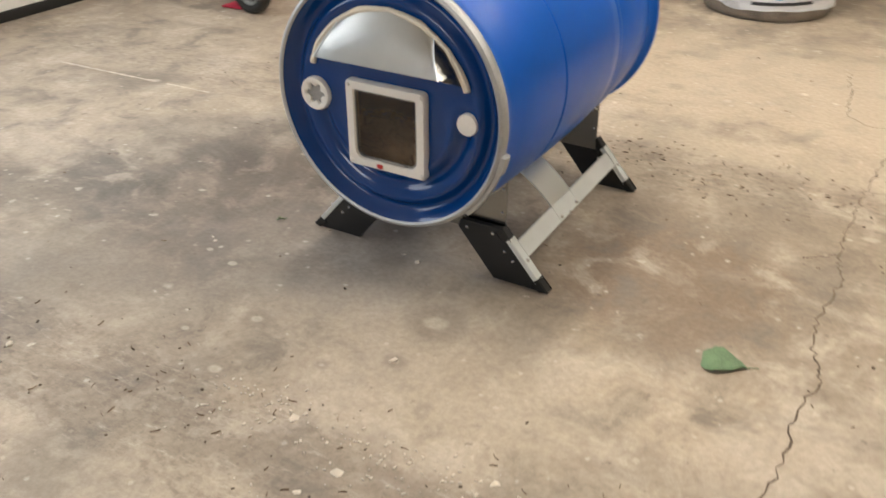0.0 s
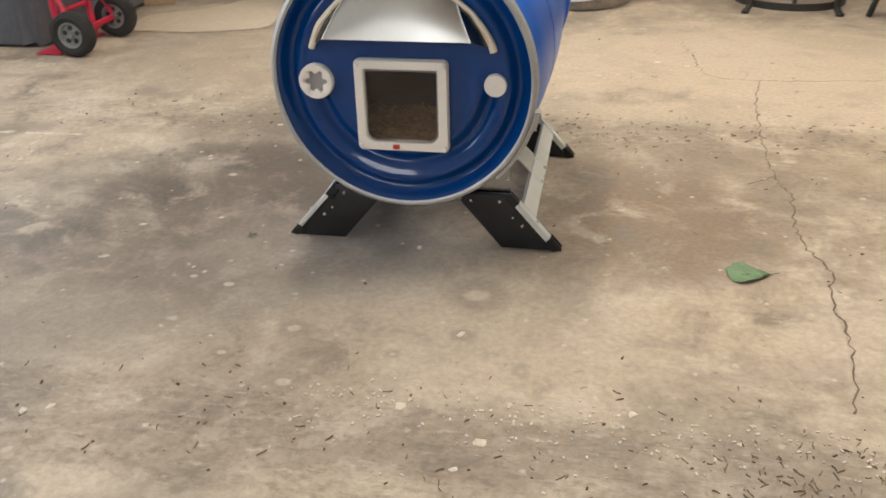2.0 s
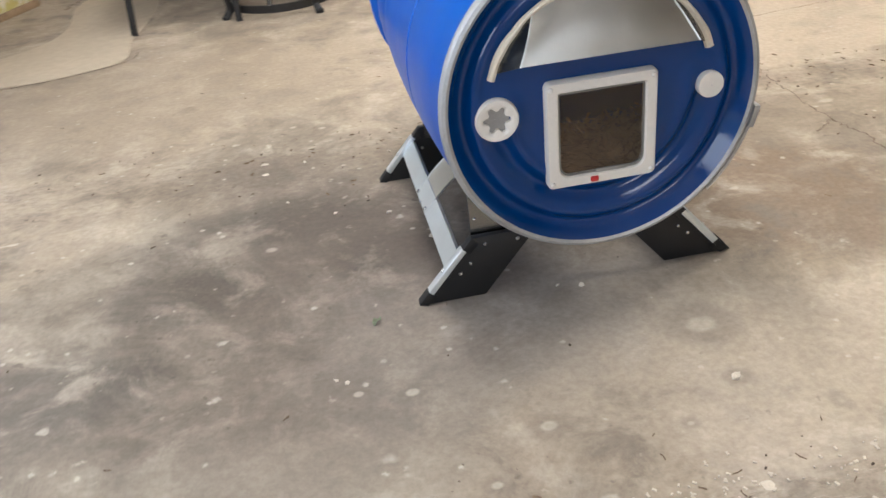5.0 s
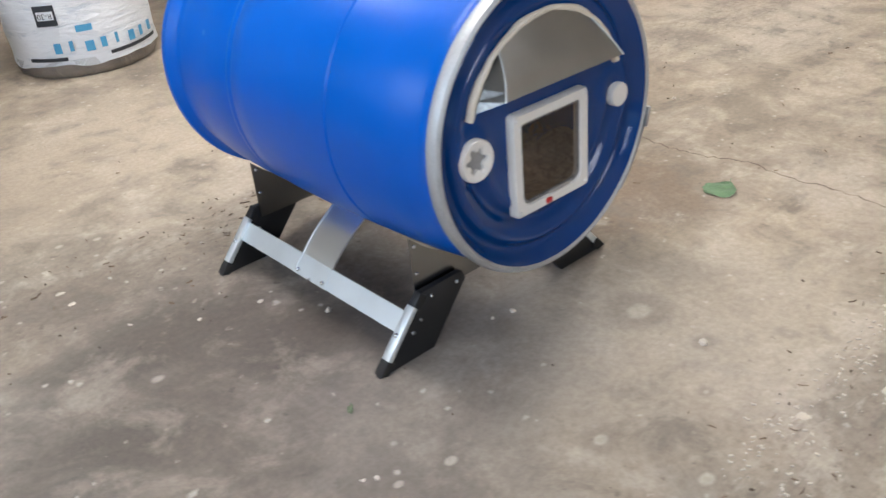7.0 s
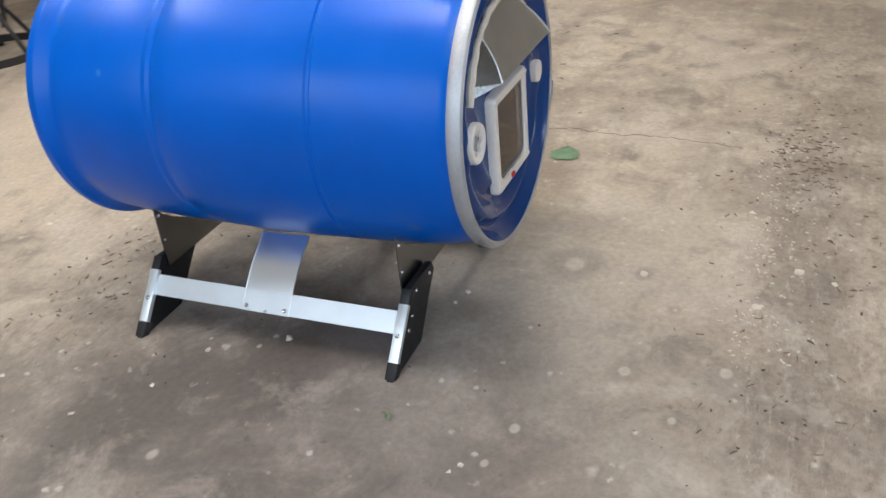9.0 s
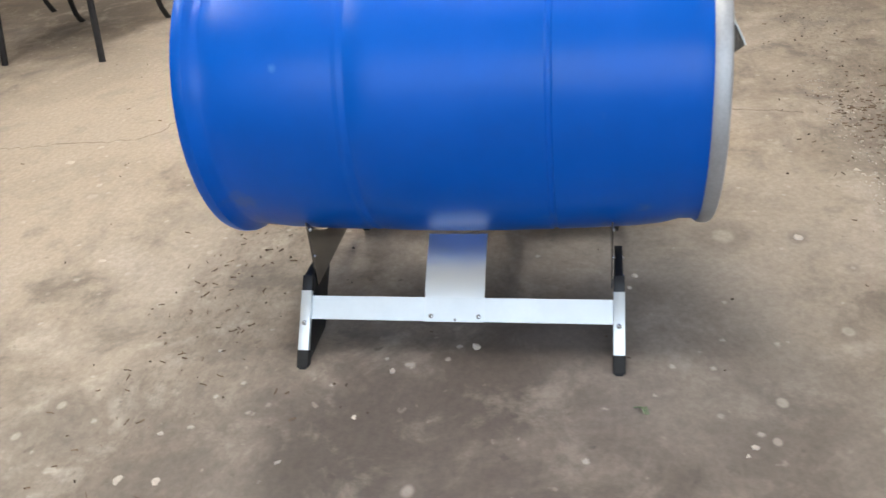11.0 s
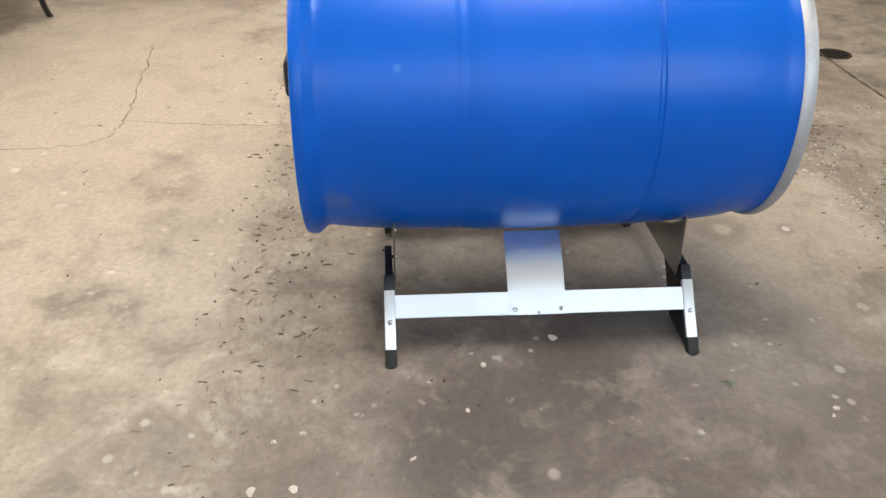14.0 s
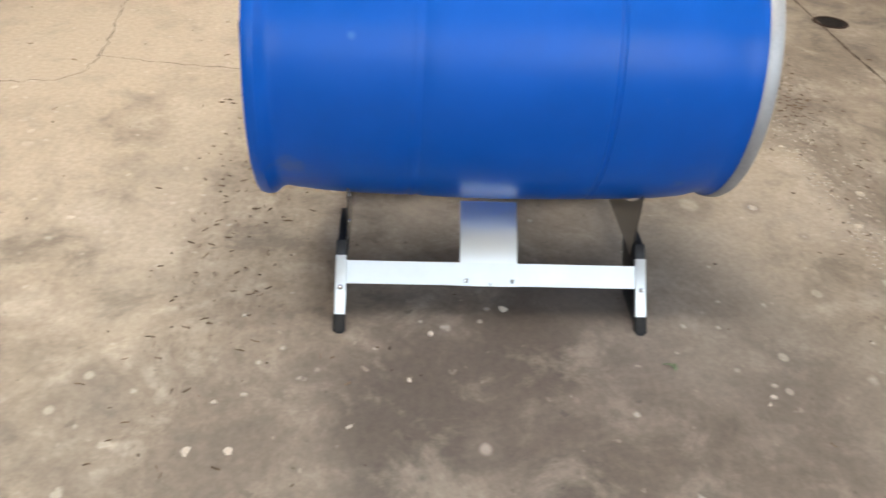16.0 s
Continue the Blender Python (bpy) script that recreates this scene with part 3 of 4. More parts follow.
pane = part("flap_pane", plate([(FLAP_X + x, FLAP_Z + z + 0.001) for x, z in round_rect(0.081, 0.081, 0.005, r_low=0.02)], 0.0005, 0.003), PANE, flap, "clear smoked swinging flap", smooth=0)
pane.visible_shadow = False
seal = frame_loop([(round_rect(0.0835, 0.084, 0.005, r_low=0.022), -0.0025), (round_rect(0.0805, 0.081, 0.004, r_low=0.021), -0.0025),
                   (round_rect(0.0805, 0.081, 0.004, r_low=0.021), 0.0002), (round_rect(0.0835, 0.084, 0.005, r_low=0.022), 0.0002)])
part("flap_seal", seal, simple("grey_seal", (0.2, 0.19, 0.18), 0.6), flap, "grey edge of the swinging flap")
part("latch", box(FLAP_X - 0.024, FLAP_X - 0.008, -0.012, -0.005, FLAP_Z - 0.101, FLAP_Z - 0.09, 0.003), REDTAB, flap, "small red latch tab")
part("magnet_bar", box(FLAP_X - 0.012, FLAP_X + 0.05, -0.006, 0.0, FLAP_Z - 0.085, FLAP_Z - 0.078, 0.002), simple("grey_bar", (0.3, 0.28, 0.26), 0.4), flap)
for sx in (-1, 1):
    for sz in (-1, 1):
        part("screw_cover", disc_bolt(FLAP_X + sx * 0.098, -0.007, FLAP_Z + sz * 0.095, 0.005, (0, -1, 0)), WHITE, flap)

# rain hood over the flap: a folded sheet set on an arc of caulk
AR = 0.214


def arc(deg, y=0.010, r=AR):
    return Vector((CX + r * math.cos(radians(deg)), y, CZ + r * math.sin(radians(deg))))


bm = bmesh.new()
left, right = Vector((CX - 0.163, -0.045, 0.590)), Vector((CX + 0.163, -0.045, 0.590))
top = [arc(126 - 72 * i / 20, 0.004) for i in range(21)]
rows = []
for k in range(6):
    row = []
    for i in range(21):
        low = left.lerp(right, i / 20)
        p = top[i].lerp(low, k / 5)
        p.y -= 0.006 * math.sin(math.pi * k / 5)
        row.append(bm.verts.new(p))
    rows.append(row)
for a, b in zip(rows, rows[1:]):
    for i in range(20):
        bm.faces.new((a[i], a[i + 1], b[i + 1], b[i]))
edges = ([r[0].co.copy() for r in rows], [r[20].co.copy() for r in rows])
bmesh.ops.solidify(bm, geom=bm.faces[:], thickness=0.0012)
hood = part("rain_hood", bm, HOODMETAL, shelter, "folded bright sheet-metal rain hood", smooth=25)
for edge, degs in ((edges[0], (126, 159)), (edges[1], (54, 21))):
    bm = bmesh.new()
    e = [bm.verts.new(p) for p in edge]
    prev = [e[0]] + [bm.verts.new(arc(degs[0] + (degs[1] - degs[0]) * i / 5, 0.006)) for i in range(1, 6)]
    for i in range(5):
        bm.faces.new((prev[i], prev[i + 1], e[i + 1], e[i]) if i else (prev[0], prev[1], e[1]))
    bmesh.ops.solidify(bm, geom=bm.faces[:], thickness=0.001)
    # side in darkened sheet: its dark reflection is painted into the colour
    part("hood_side", bm, SHADED_ZINC, hood, "folded side of the hood, its shade put into the colour", smooth=0)
    part("fold", tube([p + Vector((0, -0.001, 0)) for p in edge], 0.0016, 6), GALV, hood)
bead = [arc(18 + 144 * i / 48, 0.006 + 0.001 * math.sin(i * 1.7), AR + 0.003 + 0.0008 * math.sin(i * 0.9)) for i in range(49)]
part("caulk_bead", tube(bead, lambda t: 0.0064 + 0.001 * math.sin(t * 23) + 0.0022 * abs(2 * t - 1) ** 3, 8), CAULK, hood, "cream caulk bead")

# rear vent
bm = box(-0.205, -0.05, 0.97, 1.006, 0.535, 0.61, 0.01)
part("rear_vent", bm, BLACK, shelter, "black plastic vent on the far end")

# the stand: four legs, two saddles, two rails, two brackets
LEAN_X, LEAN_Z = -0.655, 0.756


def leg(side, y, out=0.0):
    """A black leg board; side is -1 or 1, out moves its foot away from the middle."""
    outline = [(0.365 + out, 0.0), (0.212 + out, 0.0), (0.105, 0.128), (0.114, 0.150), (0.236 + out * 0.4, 0.150)]
    ob = part("leg", plate([(side * x, z) for x, z in outline], y - 0.008, y + 0.008, 0.0015), BLACK, shelter, "black leg board with a galvanised edge")
    d, nrm = Vector((side * LEAN_X, 0, LEAN_Z)), Vector((side * LEAN_Z, 0, -LEAN_X * 1.0))
    p0 = Vector((side * (0.365 + out), y, 0.0))

    def strip(s0, s1, half, proud, depth, bevel, bm=None):
        bm = bm or bmesh.new()
        made = bmesh.ops.create_cube(bm, size=1)["verts"]
        for v in made:
            s = s0 + (v.co.x + 0.5) * (s1 - s0)
            v.co = p0 + d * s + nrm * (proud - (0.5 - v.co.z) * depth) + Vector((0, v.co.y * 2 * half, 0))
        bmesh.ops.bevel(bm, geom=list({e for v in made for e in v.link_edges}), offset=bevel, segments=2, affect="EDGES", profile=0.5)
        return bm
    part("edge_channel", strip(0.036, 0.167, 0.0115, 0.003, 0.013, 0.0015), GALV, ob, "galvanised channel along the edge")
    cap = strip(0.004, 0.042, 0.0125, 0.004, 0.026, 0.003)
    for v in cap.verts:
        v.co.z = max(v.co.z, 0.0)
    part("foot_cap", cap, RUBBER, ob, "black rubber foot cap")
    top_cap = strip(0.164, 0.200, 0.011, 0.001, 0.022, 0.002)
    part("top_cap", top_cap, BLACK, ob)
    for x, z in ((0.132, 0.131), (0.206, 0.131), (0.241, 0.088), (0.265, 0.066)):
        part("bolt", disc_bolt(side * x, y - 0.008, z, 0.0045, (0, -1, 0)), BOLT, ob)
    part("screw", disc_bolt(*(p0 + d * 0.098 + nrm * 0.004), 0.0055, nrm), BOLT, ob)
    return ob


for y in (0.168, 0.816):
    for side in (-1, 1):
        leg(side, y, 0.009 if y > 0.5 and side < 0 else 0.0)


def saddle(y):
    pts = [(-0.232, 0.118), (0.232, 0.118), (0.232, 0.272)]
    for i in range(21):
        x = 0.226 - 0.452 * i / 20
        pts.append((x, CZ - math.sqrt(0.3205 ** 2 - (x - CX) ** 2)))
    pts.append((-0.232, 0.272))
    ob = part("saddle", plate(pts, y - 0.0015, y + 0.0015), SHADED_ZINC, shelter, "galvanised saddle plate under the drum")
    for side in (-1, 1):
        for x, z in ((0.222, 0.25), (0.222, 0.185)):
            part("bolt", disc_bolt(side * x, y - 0.0015, z, 0.004, (0, -1, 0)), BOLT, ob)
    return ob


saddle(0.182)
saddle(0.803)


def rail(side):
    d, nrm = Vector((side * LEAN_X, 0, LEAN_Z)), Vector((side * LEAN_Z, 0, 0.655))
    bm = bmesh.new()
    sect = [(0.102, 0.0), (0.151, 0.0), (0.151, -0.012), (0.1495, -0.012), (0.1495, -0.0018), (0.1035, -0.0018), (0.1035, -0.012), (0.102, -0.012)]
    ends = []
    for y in (0.18, 0.806):
        ends.append([bm.verts.new(Vector((side * 0.365, y, 0)) + d * s + nrm * h) for s, h in sect])
    bm.faces.new(ends[0])
    bm.faces.new(ends[1][::-1])
    for k in range(8):
        bm.faces.new((ends[0][k], ends[0][(k + 1) % 8], ends[1][(k + 1) % 8], ends[1][k]))
    part("rail", bm, GALV, shelter, "galvanised rail between two legs", smooth=20)
    bm = bmesh.new()
    y0, y1 = (0.438, 0.562) if side < 0 else (0.395, 0.519)
    sect = [(y0, 0.007), (y0, 0.0025), (y1, 0.0025), (y1, 0.007), (y1 - 0.0015, 0.007), (y1 - 0.0015, 0.004), (y0 + 0.0015, 0.004), (y0 + 0.0015, 0.007)]
    ends = []
    path = [Vector((0.2945, 0.0725, 0))]
    while math.hypot(path[-1].x - CX, path[-1].y - CZ) > 0.331:
        lean = radians(41 + 15 * max(0.0, min(1.0, (len(path) - 6) / 10)))
        path.append(path[-1] + Vector((-math.sin(lean), math.cos(lean), 0)) * 0.01)
    for i, p in enumerate(path):
        t = (path[min(i + 1, len(path) - 1)] - path[max(i - 1, 0)]).normalized()
        ends.append([bm.verts.new((side * (p.x + t.y * h), y, p.y - t.x * h)) for y, h in sect])
    bm.faces.new(ends[0])
    bm.faces.new(ends[-1][::-1])
    for a, b in zip(ends, ends[1:]):
        for k in range(8):
            bm.faces.new((a[k], a[(k + 1) % 8], b[(k + 1) % 8], b[k]))
    br = part("bracket", bm, BRIGHTZINC, shelter, "galvanised channel bracket from rail to drum", smooth=20)
    for y, s in ((y0 + 0.011, 0.112), (y1 - 0.014, 0.112), (y0 + 0.059, 0.105)):
        p = Vector((side * 0.365, y, 0)) + d * s + nrm * 0.004
        part("bolt", disc_bolt(*p, 0.005 if s > 0.11 else 0.003, nrm), BOLT, br)


rail(-1)
rail(1)

# straw bedding inside the drum
bm = bmesh.new()
rng = random.Random(4)
bmesh.ops.create_grid(bm, x_segments=16, y_segments=24, size=1)
for v in bm.verts:
    x, y = v.co.x * 0.24, 0.036 + (v.co.y + 1) * 0.14
    v.co = Vector((CX + x, y, 0.27 + 0.06 * math.sin(math.pi * min(1, y * 3.2)) + 0.03 * noise.noise((x * 9, y * 9, 1)) + 0.4 * x * x))
for i in range(1500):
    x, y = rng.uniform(-0.2, 0.2), rng.uniform(0.06, 0.29)
    z = 0.273 + 0.06 * math.sin(math.pi * min(1, y * 3.2)) + 0.4 * x * x + rng.uniform(-0.01, 0.035)
    a, l, t = rng.uniform(0, 6.28), rng.uniform(0.006, 0.022), rng.uniform(-0.5, 0.5)
    d = Vector((math.cos(a), math.sin(a), t)) * l
    s = Vector((-math.sin(a), math.cos(a), 0)) * 0.0022
    p = Vector((CX + x, y, z))
    bm.faces.new([bm.verts.new(q) for q in (p - d - s, p + d - s, p + d + s, p - d + s)])
tagged(part("straw_bedding", bm, STRAW, smooth=0), "loose golden straw bedding inside the drum", "straw", kind="stuff")

# ---- floor: cracks, joint, drain ----


def ribbon(points, width, seed, z=0.0025, jag=0.012):
    """A ragged narrow strip along points: an open crack filled with dirt."""
    rng = random.Random(seed)
    line = smoothline([(x, y, 0) for x, y in points], 9)
    bm = bmesh.new()
    prev = None
    for i, p in enumerate(line):
        d = (line[min(i + 1, len(line) - 1)] - line[max(i - 1, 0)]).normalized()
        s = Vector((-d.y, d.x, 0))
        q = p + s * rng.uniform(-jag, jag)
        w = width * rng.uniform(0.35, 1.2) / 2
        cur = [bm.verts.new((q.x - s.x * w, q.y - s.y * w, z)), bm.verts.new((q.x + s.x * w, q.y + s.y * w, z))]
        if prev:
            bm.faces.new((prev[0], prev[1], cur[1], cur[0]))
        prev = cur
    return bm


bm = ribbon([(-2.2, 0.765), (-2.0, 0.772), (-1.8, 0.782), (-1.66, 0.79)], 0.014, 31, jag=0.002)
tagged(part("paint_line", bm, STONE, smooth=0), "worn white paint line on the concrete floor", "paint line", kind="structure")
bm = ribbon([(-1.6, 0.793), (-1.5, 0.797), (-1.38, 0.803)], 0.012, 32, jag=0.002)
tagged(part("paint_line", bm, STONE, smooth=0), "worn white paint line on the concrete floor", "paint line", kind="structure")
CRACKS = [
    ([(1.06, 1.72), (1.01, 1.45), (0.99, 1.2), (0.98, 1.02), (0.97, 0.86)], 0.004, 0.008),
    ([(0.97, 0.86), (0.98, 0.69), (1.0, 0.6), (0.98, 0.4), (0.99, 0.25), (1.02, 0.14), (1.0, 0.0), (1.0, -0.2), (0.96, -0.42)], 0.0056, 0.008),
    ([(1.96, 1.82), (1.6, 1.77), (1.29, 1.74), (1.06, 1.72), (0.9, 1.75), (0.84, 1.85), (0.81, 2.1), (0.78, 2.3)], 0.0045, 0.012),
    ([(0.97, 0.72), (0.93, 0.69), (0.89, 0.66)], 0.005, 0.005),
    ([(-1.95, 2.24), (-1.65, 2.25), (-1.42, 2.31), (-1.27, 2.4), (-1.25, 2.5)], 0.007, 0.006),
    ([(-1.74, 3.5), (-1.71, 3.65), (-1.6, 3.74), (-1.3, 3.74)], 0.012, 0.01),
]
for i, (pts, w, j) in enumerate(CRACKS):
    tagged(part("floor_crack", ribbon(pts, w, i, jag=j), CRACK, smooth=0), "thin dirt-filled crack in the concrete floor", "crack", kind="structure")
edge = smoothline([(-2.05, 2.27, 0), (-1.65, 2.27, 0), (-1.42, 2.33, 0), (-1.29, 2.43, 0), (-1.3, 2.7, 0), (-1.24, 3.25, 0), (-1.3, 3.7, 0), (-1.6, 3.71, 0), (-1.69, 3.5, 0), (-1.66, 3.1, 0), (-1.75, 2.82, 0), (-2.05, 2.6, 0)], 8)
bm = bmesh.new()
rim_low = [bm.verts.new((p.x, p.y, 0.0005)) for p in edge]
rim_top = [bm.verts.new((p.x * 0.997 - 0.005, p.y * 0.997 + 0.008, 0.005)) for p in edge]
bm.faces.new(rim_top)
for k in range(len(edge)):
    j = (k + 1) % len(edge)
    bm.faces.new((rim_low[k], rim_low[j], rim_top[j], rim_top[k]))
tagged(part("floor_patch", bm, simple("smooth_cement", (0.5, 0.425, 0.33), 0.8, 0, 0.1, 4, 0.2), smooth=0), "pale smooth cement patch on the concrete floor", "floor patch", kind="structure")
tagged(part("floor_joint", ribbon([(x / 10, -1.06 + 0.004 * math.sin(x)) for x in range(-2, 45, 4)], 0.014, 9, jag=0.002), CRACK, smooth=0), "straight dark joint between two concrete slabs", "floor joint", kind="structure")
drain = thing("floor_drain", "round rusty floor drain on the slab joint", "drain", 1.69, -1.115)
bm = revolve([(0.0005, 0), (0.058, 0), (0.062, 0.003), (0.071, 0.003), (0.073, 0.0)], 0, 0, 32)
for v in bm.verts:
    v.co = Vector((v.co.x, v.co.z, v.co.y + 0.002))
part("rim", bm, simple("rusty_iron", (0.06, 0.035, 0.025), 0.8, 0.3, 0.3), drain)
for k in range(-3, 4):
    w = math.sqrt(0.056 ** 2 - (k * 0.015) ** 2)
    part("bar", box(-w, w, k * 0.015 - 0.003, k * 0.015 + 0.003, 0.002, 0.006), RUBBER, drain)

# ---- litter on the floor ----


def needles(count, seed, spot, length=(0.005, 0.021)):
    """Dry needles and twigs: bent slivers lying on the floor."""
    rng = random.Random(seed)
    verts, faces = [], []
    for _ in range(count):
        x, y = spot(rng)
        a, l, w = rng.gauss(1.57, 1.1), rng.uniform(*length), rng.uniform(0.0005, 0.0011)
        bend = rng.uniform(-0.7, 0.7)
        n0 = len(verts)
        for k in range(3):
            s = (k - 1) * l / 2
            b = a + bend * (k - 1)
            px, py = x + math.cos(a) * s + math.sin(a) * bend * l * 0.18 * (k == 1), y + math.sin(a) * s - math.cos(a) * bend * l * 0.18 * (k == 1)
            sx, sy = -math.sin(b) * w, math.cos(b) * w
            h = 0.0015 + rng.uniform(0, 0.0025)
            verts += [(px - sx, py - sy, 0.0008), (px + sx, py + sy, 0.0008), (px, py, h + w)]
        for k in range(2):
            p, q = n0 + 3 * k, n0 + 3 * k + 3
            for i in range(3):
                j = (i + 1) % 3
                faces.append((p + i, p + j, q + j, q + i))
    me = bpy.data.meshes.new("needle_litter")
    me.from_pydata(verts, [], faces)
    me.materials.append(NEEDLE)
    return new("needle_litter", me)


for count, seed, spot in (
    (190, 1, lambda r: (r.gauss(0.25, 0.6), r.gauss(1.1, 0.09))),
    (80, 2, lambda r: (r.gauss(0.35, 0.55), r.gauss(-0.62, 0.1))),
    (150, 5, lambda r: (r.gauss(0.92, 0.16), r.gauss(-0.61, 0.055))),
    (90, 3, lambda r: (r.uniform(-2.0, 2.2), r.uniform(-1.2, 2.2))),
):
    tagged(needles(count, seed, spot), "dry brown needles and twig bits scattered on concrete", "litter", kind="stuff")


def pebble_mesh(seed, size, flat):
    rng = random.Random(seed)
    bm = bmesh.new()
    bmesh.ops.create_icosphere(bm, subdivisions=1, radius=1)
    for v in bm.verts:
        k = rng.uniform(0.55, 1.3)
        v.co = Vector((v.co.x * k * size, v.co.y * k * size * 0.75, max(-0.3, v.co.z * k) * size * flat + size * flat * 0.3))
    return bm


PEBBLES = [(-0.373, 0.623, 0.009), (-0.285, 0.46, 0.012), (-0.548, -0.061, 0.008), (-0.57, -0.045, 0.006), (-0.514, 0.668, 0.007), (0.175, -0.262, 0.012),
           (-0.58, 1.039, 0.007), (-0.7, 0.992, 0.019), (-0.703, 1.067, 0.017), (0.545, -0.48, 0.016), (0.1, -0.524, 0.02), (0.268, -0.606, 0.022),
           (0.232, -0.684, 0.013), (-0.588, -0.632, 0.015), (-0.63, -0.655, 0.012), (0.668, 1.947, 0.025), (-0.05, 0.14, 0.008), (0.0, 0.125, 0.009),
           (0.79, 1.9, 0.02), (0.5, 1.75, 0.018), (1.35, 0.62, 0.011), (0.05, 1.5, 0.016), (-0.64, 0.78, 0.007), (-0.32, 1.02, 0.007)]
for i, (x, y, s) in enumerate(PEBBLES):
    ob = part("pebble", pebble_mesh(i, s if s < 0.0125 else s * 0.78, 0.55 if s < 0.0125 else 0.14), STONE)
    ob.matrix_world = pose(x, y, 0, 0, 0, i * 47)
    tagged(ob, "small pale chip of stone on the concrete", "pebble", "chips on the floor")
rng = random.Random(12)
bm = bmesh.new()
for i in range(300):
    band = rng.choice((1.08, 1.08, -0.55, -0.55, None))
    x = rng.uniform(-1.6, 2.0)
    y = rng.gauss(band, 0.13) if band is not None else rng.uniform(-1.2, 2.4)
    s = rng.uniform(0.0015, 0.0045)
    made = bmesh.ops.create_cube(bm, size=1, matrix=Matrix.Translation((x, y, s * 0.4)) @ Euler((rng.random(), rng.random(), rng.random() * 6)).to_matrix().to_4x4() @ Matrix.Diagonal((s * 1.6, s, s * 0.7, 1)))
tagged(part("dark_crumbs", bm, DARKGRIT, smooth=0), "dark crumbs of dirt scattered on concrete", "dirt", kind="stuff")


rng = random.Random(21)
bm = bmesh.new()
for i in range(360):
    x, y = rng.uniform(-0.15, 1.25), -0.525 + abs(rng.gauss(0, 0.05)) * rng.choice((-1.6, 0.5)) - 0.02 * math.sin(3 * i)
    s = rng.uniform(0.0012, 0.005)
    bmesh.ops.create_cube(bm, size=1, matrix=Matrix.Translation((x, y, 0.0012)) @ Euler((0, 0, rng.random() * 6)).to_matrix().to_4x4() @ Matrix.Diagonal((s * 1.8, s, 0.0024, 1)))
tagged(part("pale_flakes", bm, STONE, smooth=0), "pale flakes of grit along a tyre track on concrete", "grit", kind="stuff")


def leaf(name, x, y, turn, length, width, label, mat=None):
    ob = thing(name, label, "leaf", x, y, 0.0, turn)
    bm = bmesh.new()
    rows = []
    for i in range(13):
        t = i / 12
        w = width / 2 * math.sin(math.pi * min(1, (0.12 + 0.88 * t) ** 0.8)) * (1.1 - 0.3 * t) + 0.0006
        w *= 1 + 0.05 * math.sin(i * 2.6)
        z = 0.003 + 0.003 * math.sin(math.pi * t)
        rows.append([bm.verts.new((length * t, (k if k > 0 else k * 0.8) * w / 3, z + 0.005 * (abs(k) / 3) ** 1.3 * math.sin(math.pi * t) + 0.002 * math.sin(i + k))) for k in range(-3, 4)])
    for a, b in zip(rows, rows[1:]):
        for k in range(6):
            bm.faces.new((a[k], a[k + 1], b[k + 1], b[k]))
    part("blade", bm, mat or LEAF, ob)
    part("stem", tube([(length * 0.1, 0, 0.004), (length * 0.6, 0, 0.006), (length, 0, 0.004), (length * 1.25, 0.008, 0.003)], 0.0011, 6), LEAF, ob)
    return ob


leaf("leaf", 0.778, 0.088, 10, 0.098, 0.1, "fresh green leaf lying on the concrete")
leaf("leaf", -0.475, 0.118, 40, 0.024, 0.012, "tiny dull green leaf scrap lying on the concrete", simple("dull_leaf", (0.2, 0.23, 0.14), 0.7))

# ---- things along the far side ----


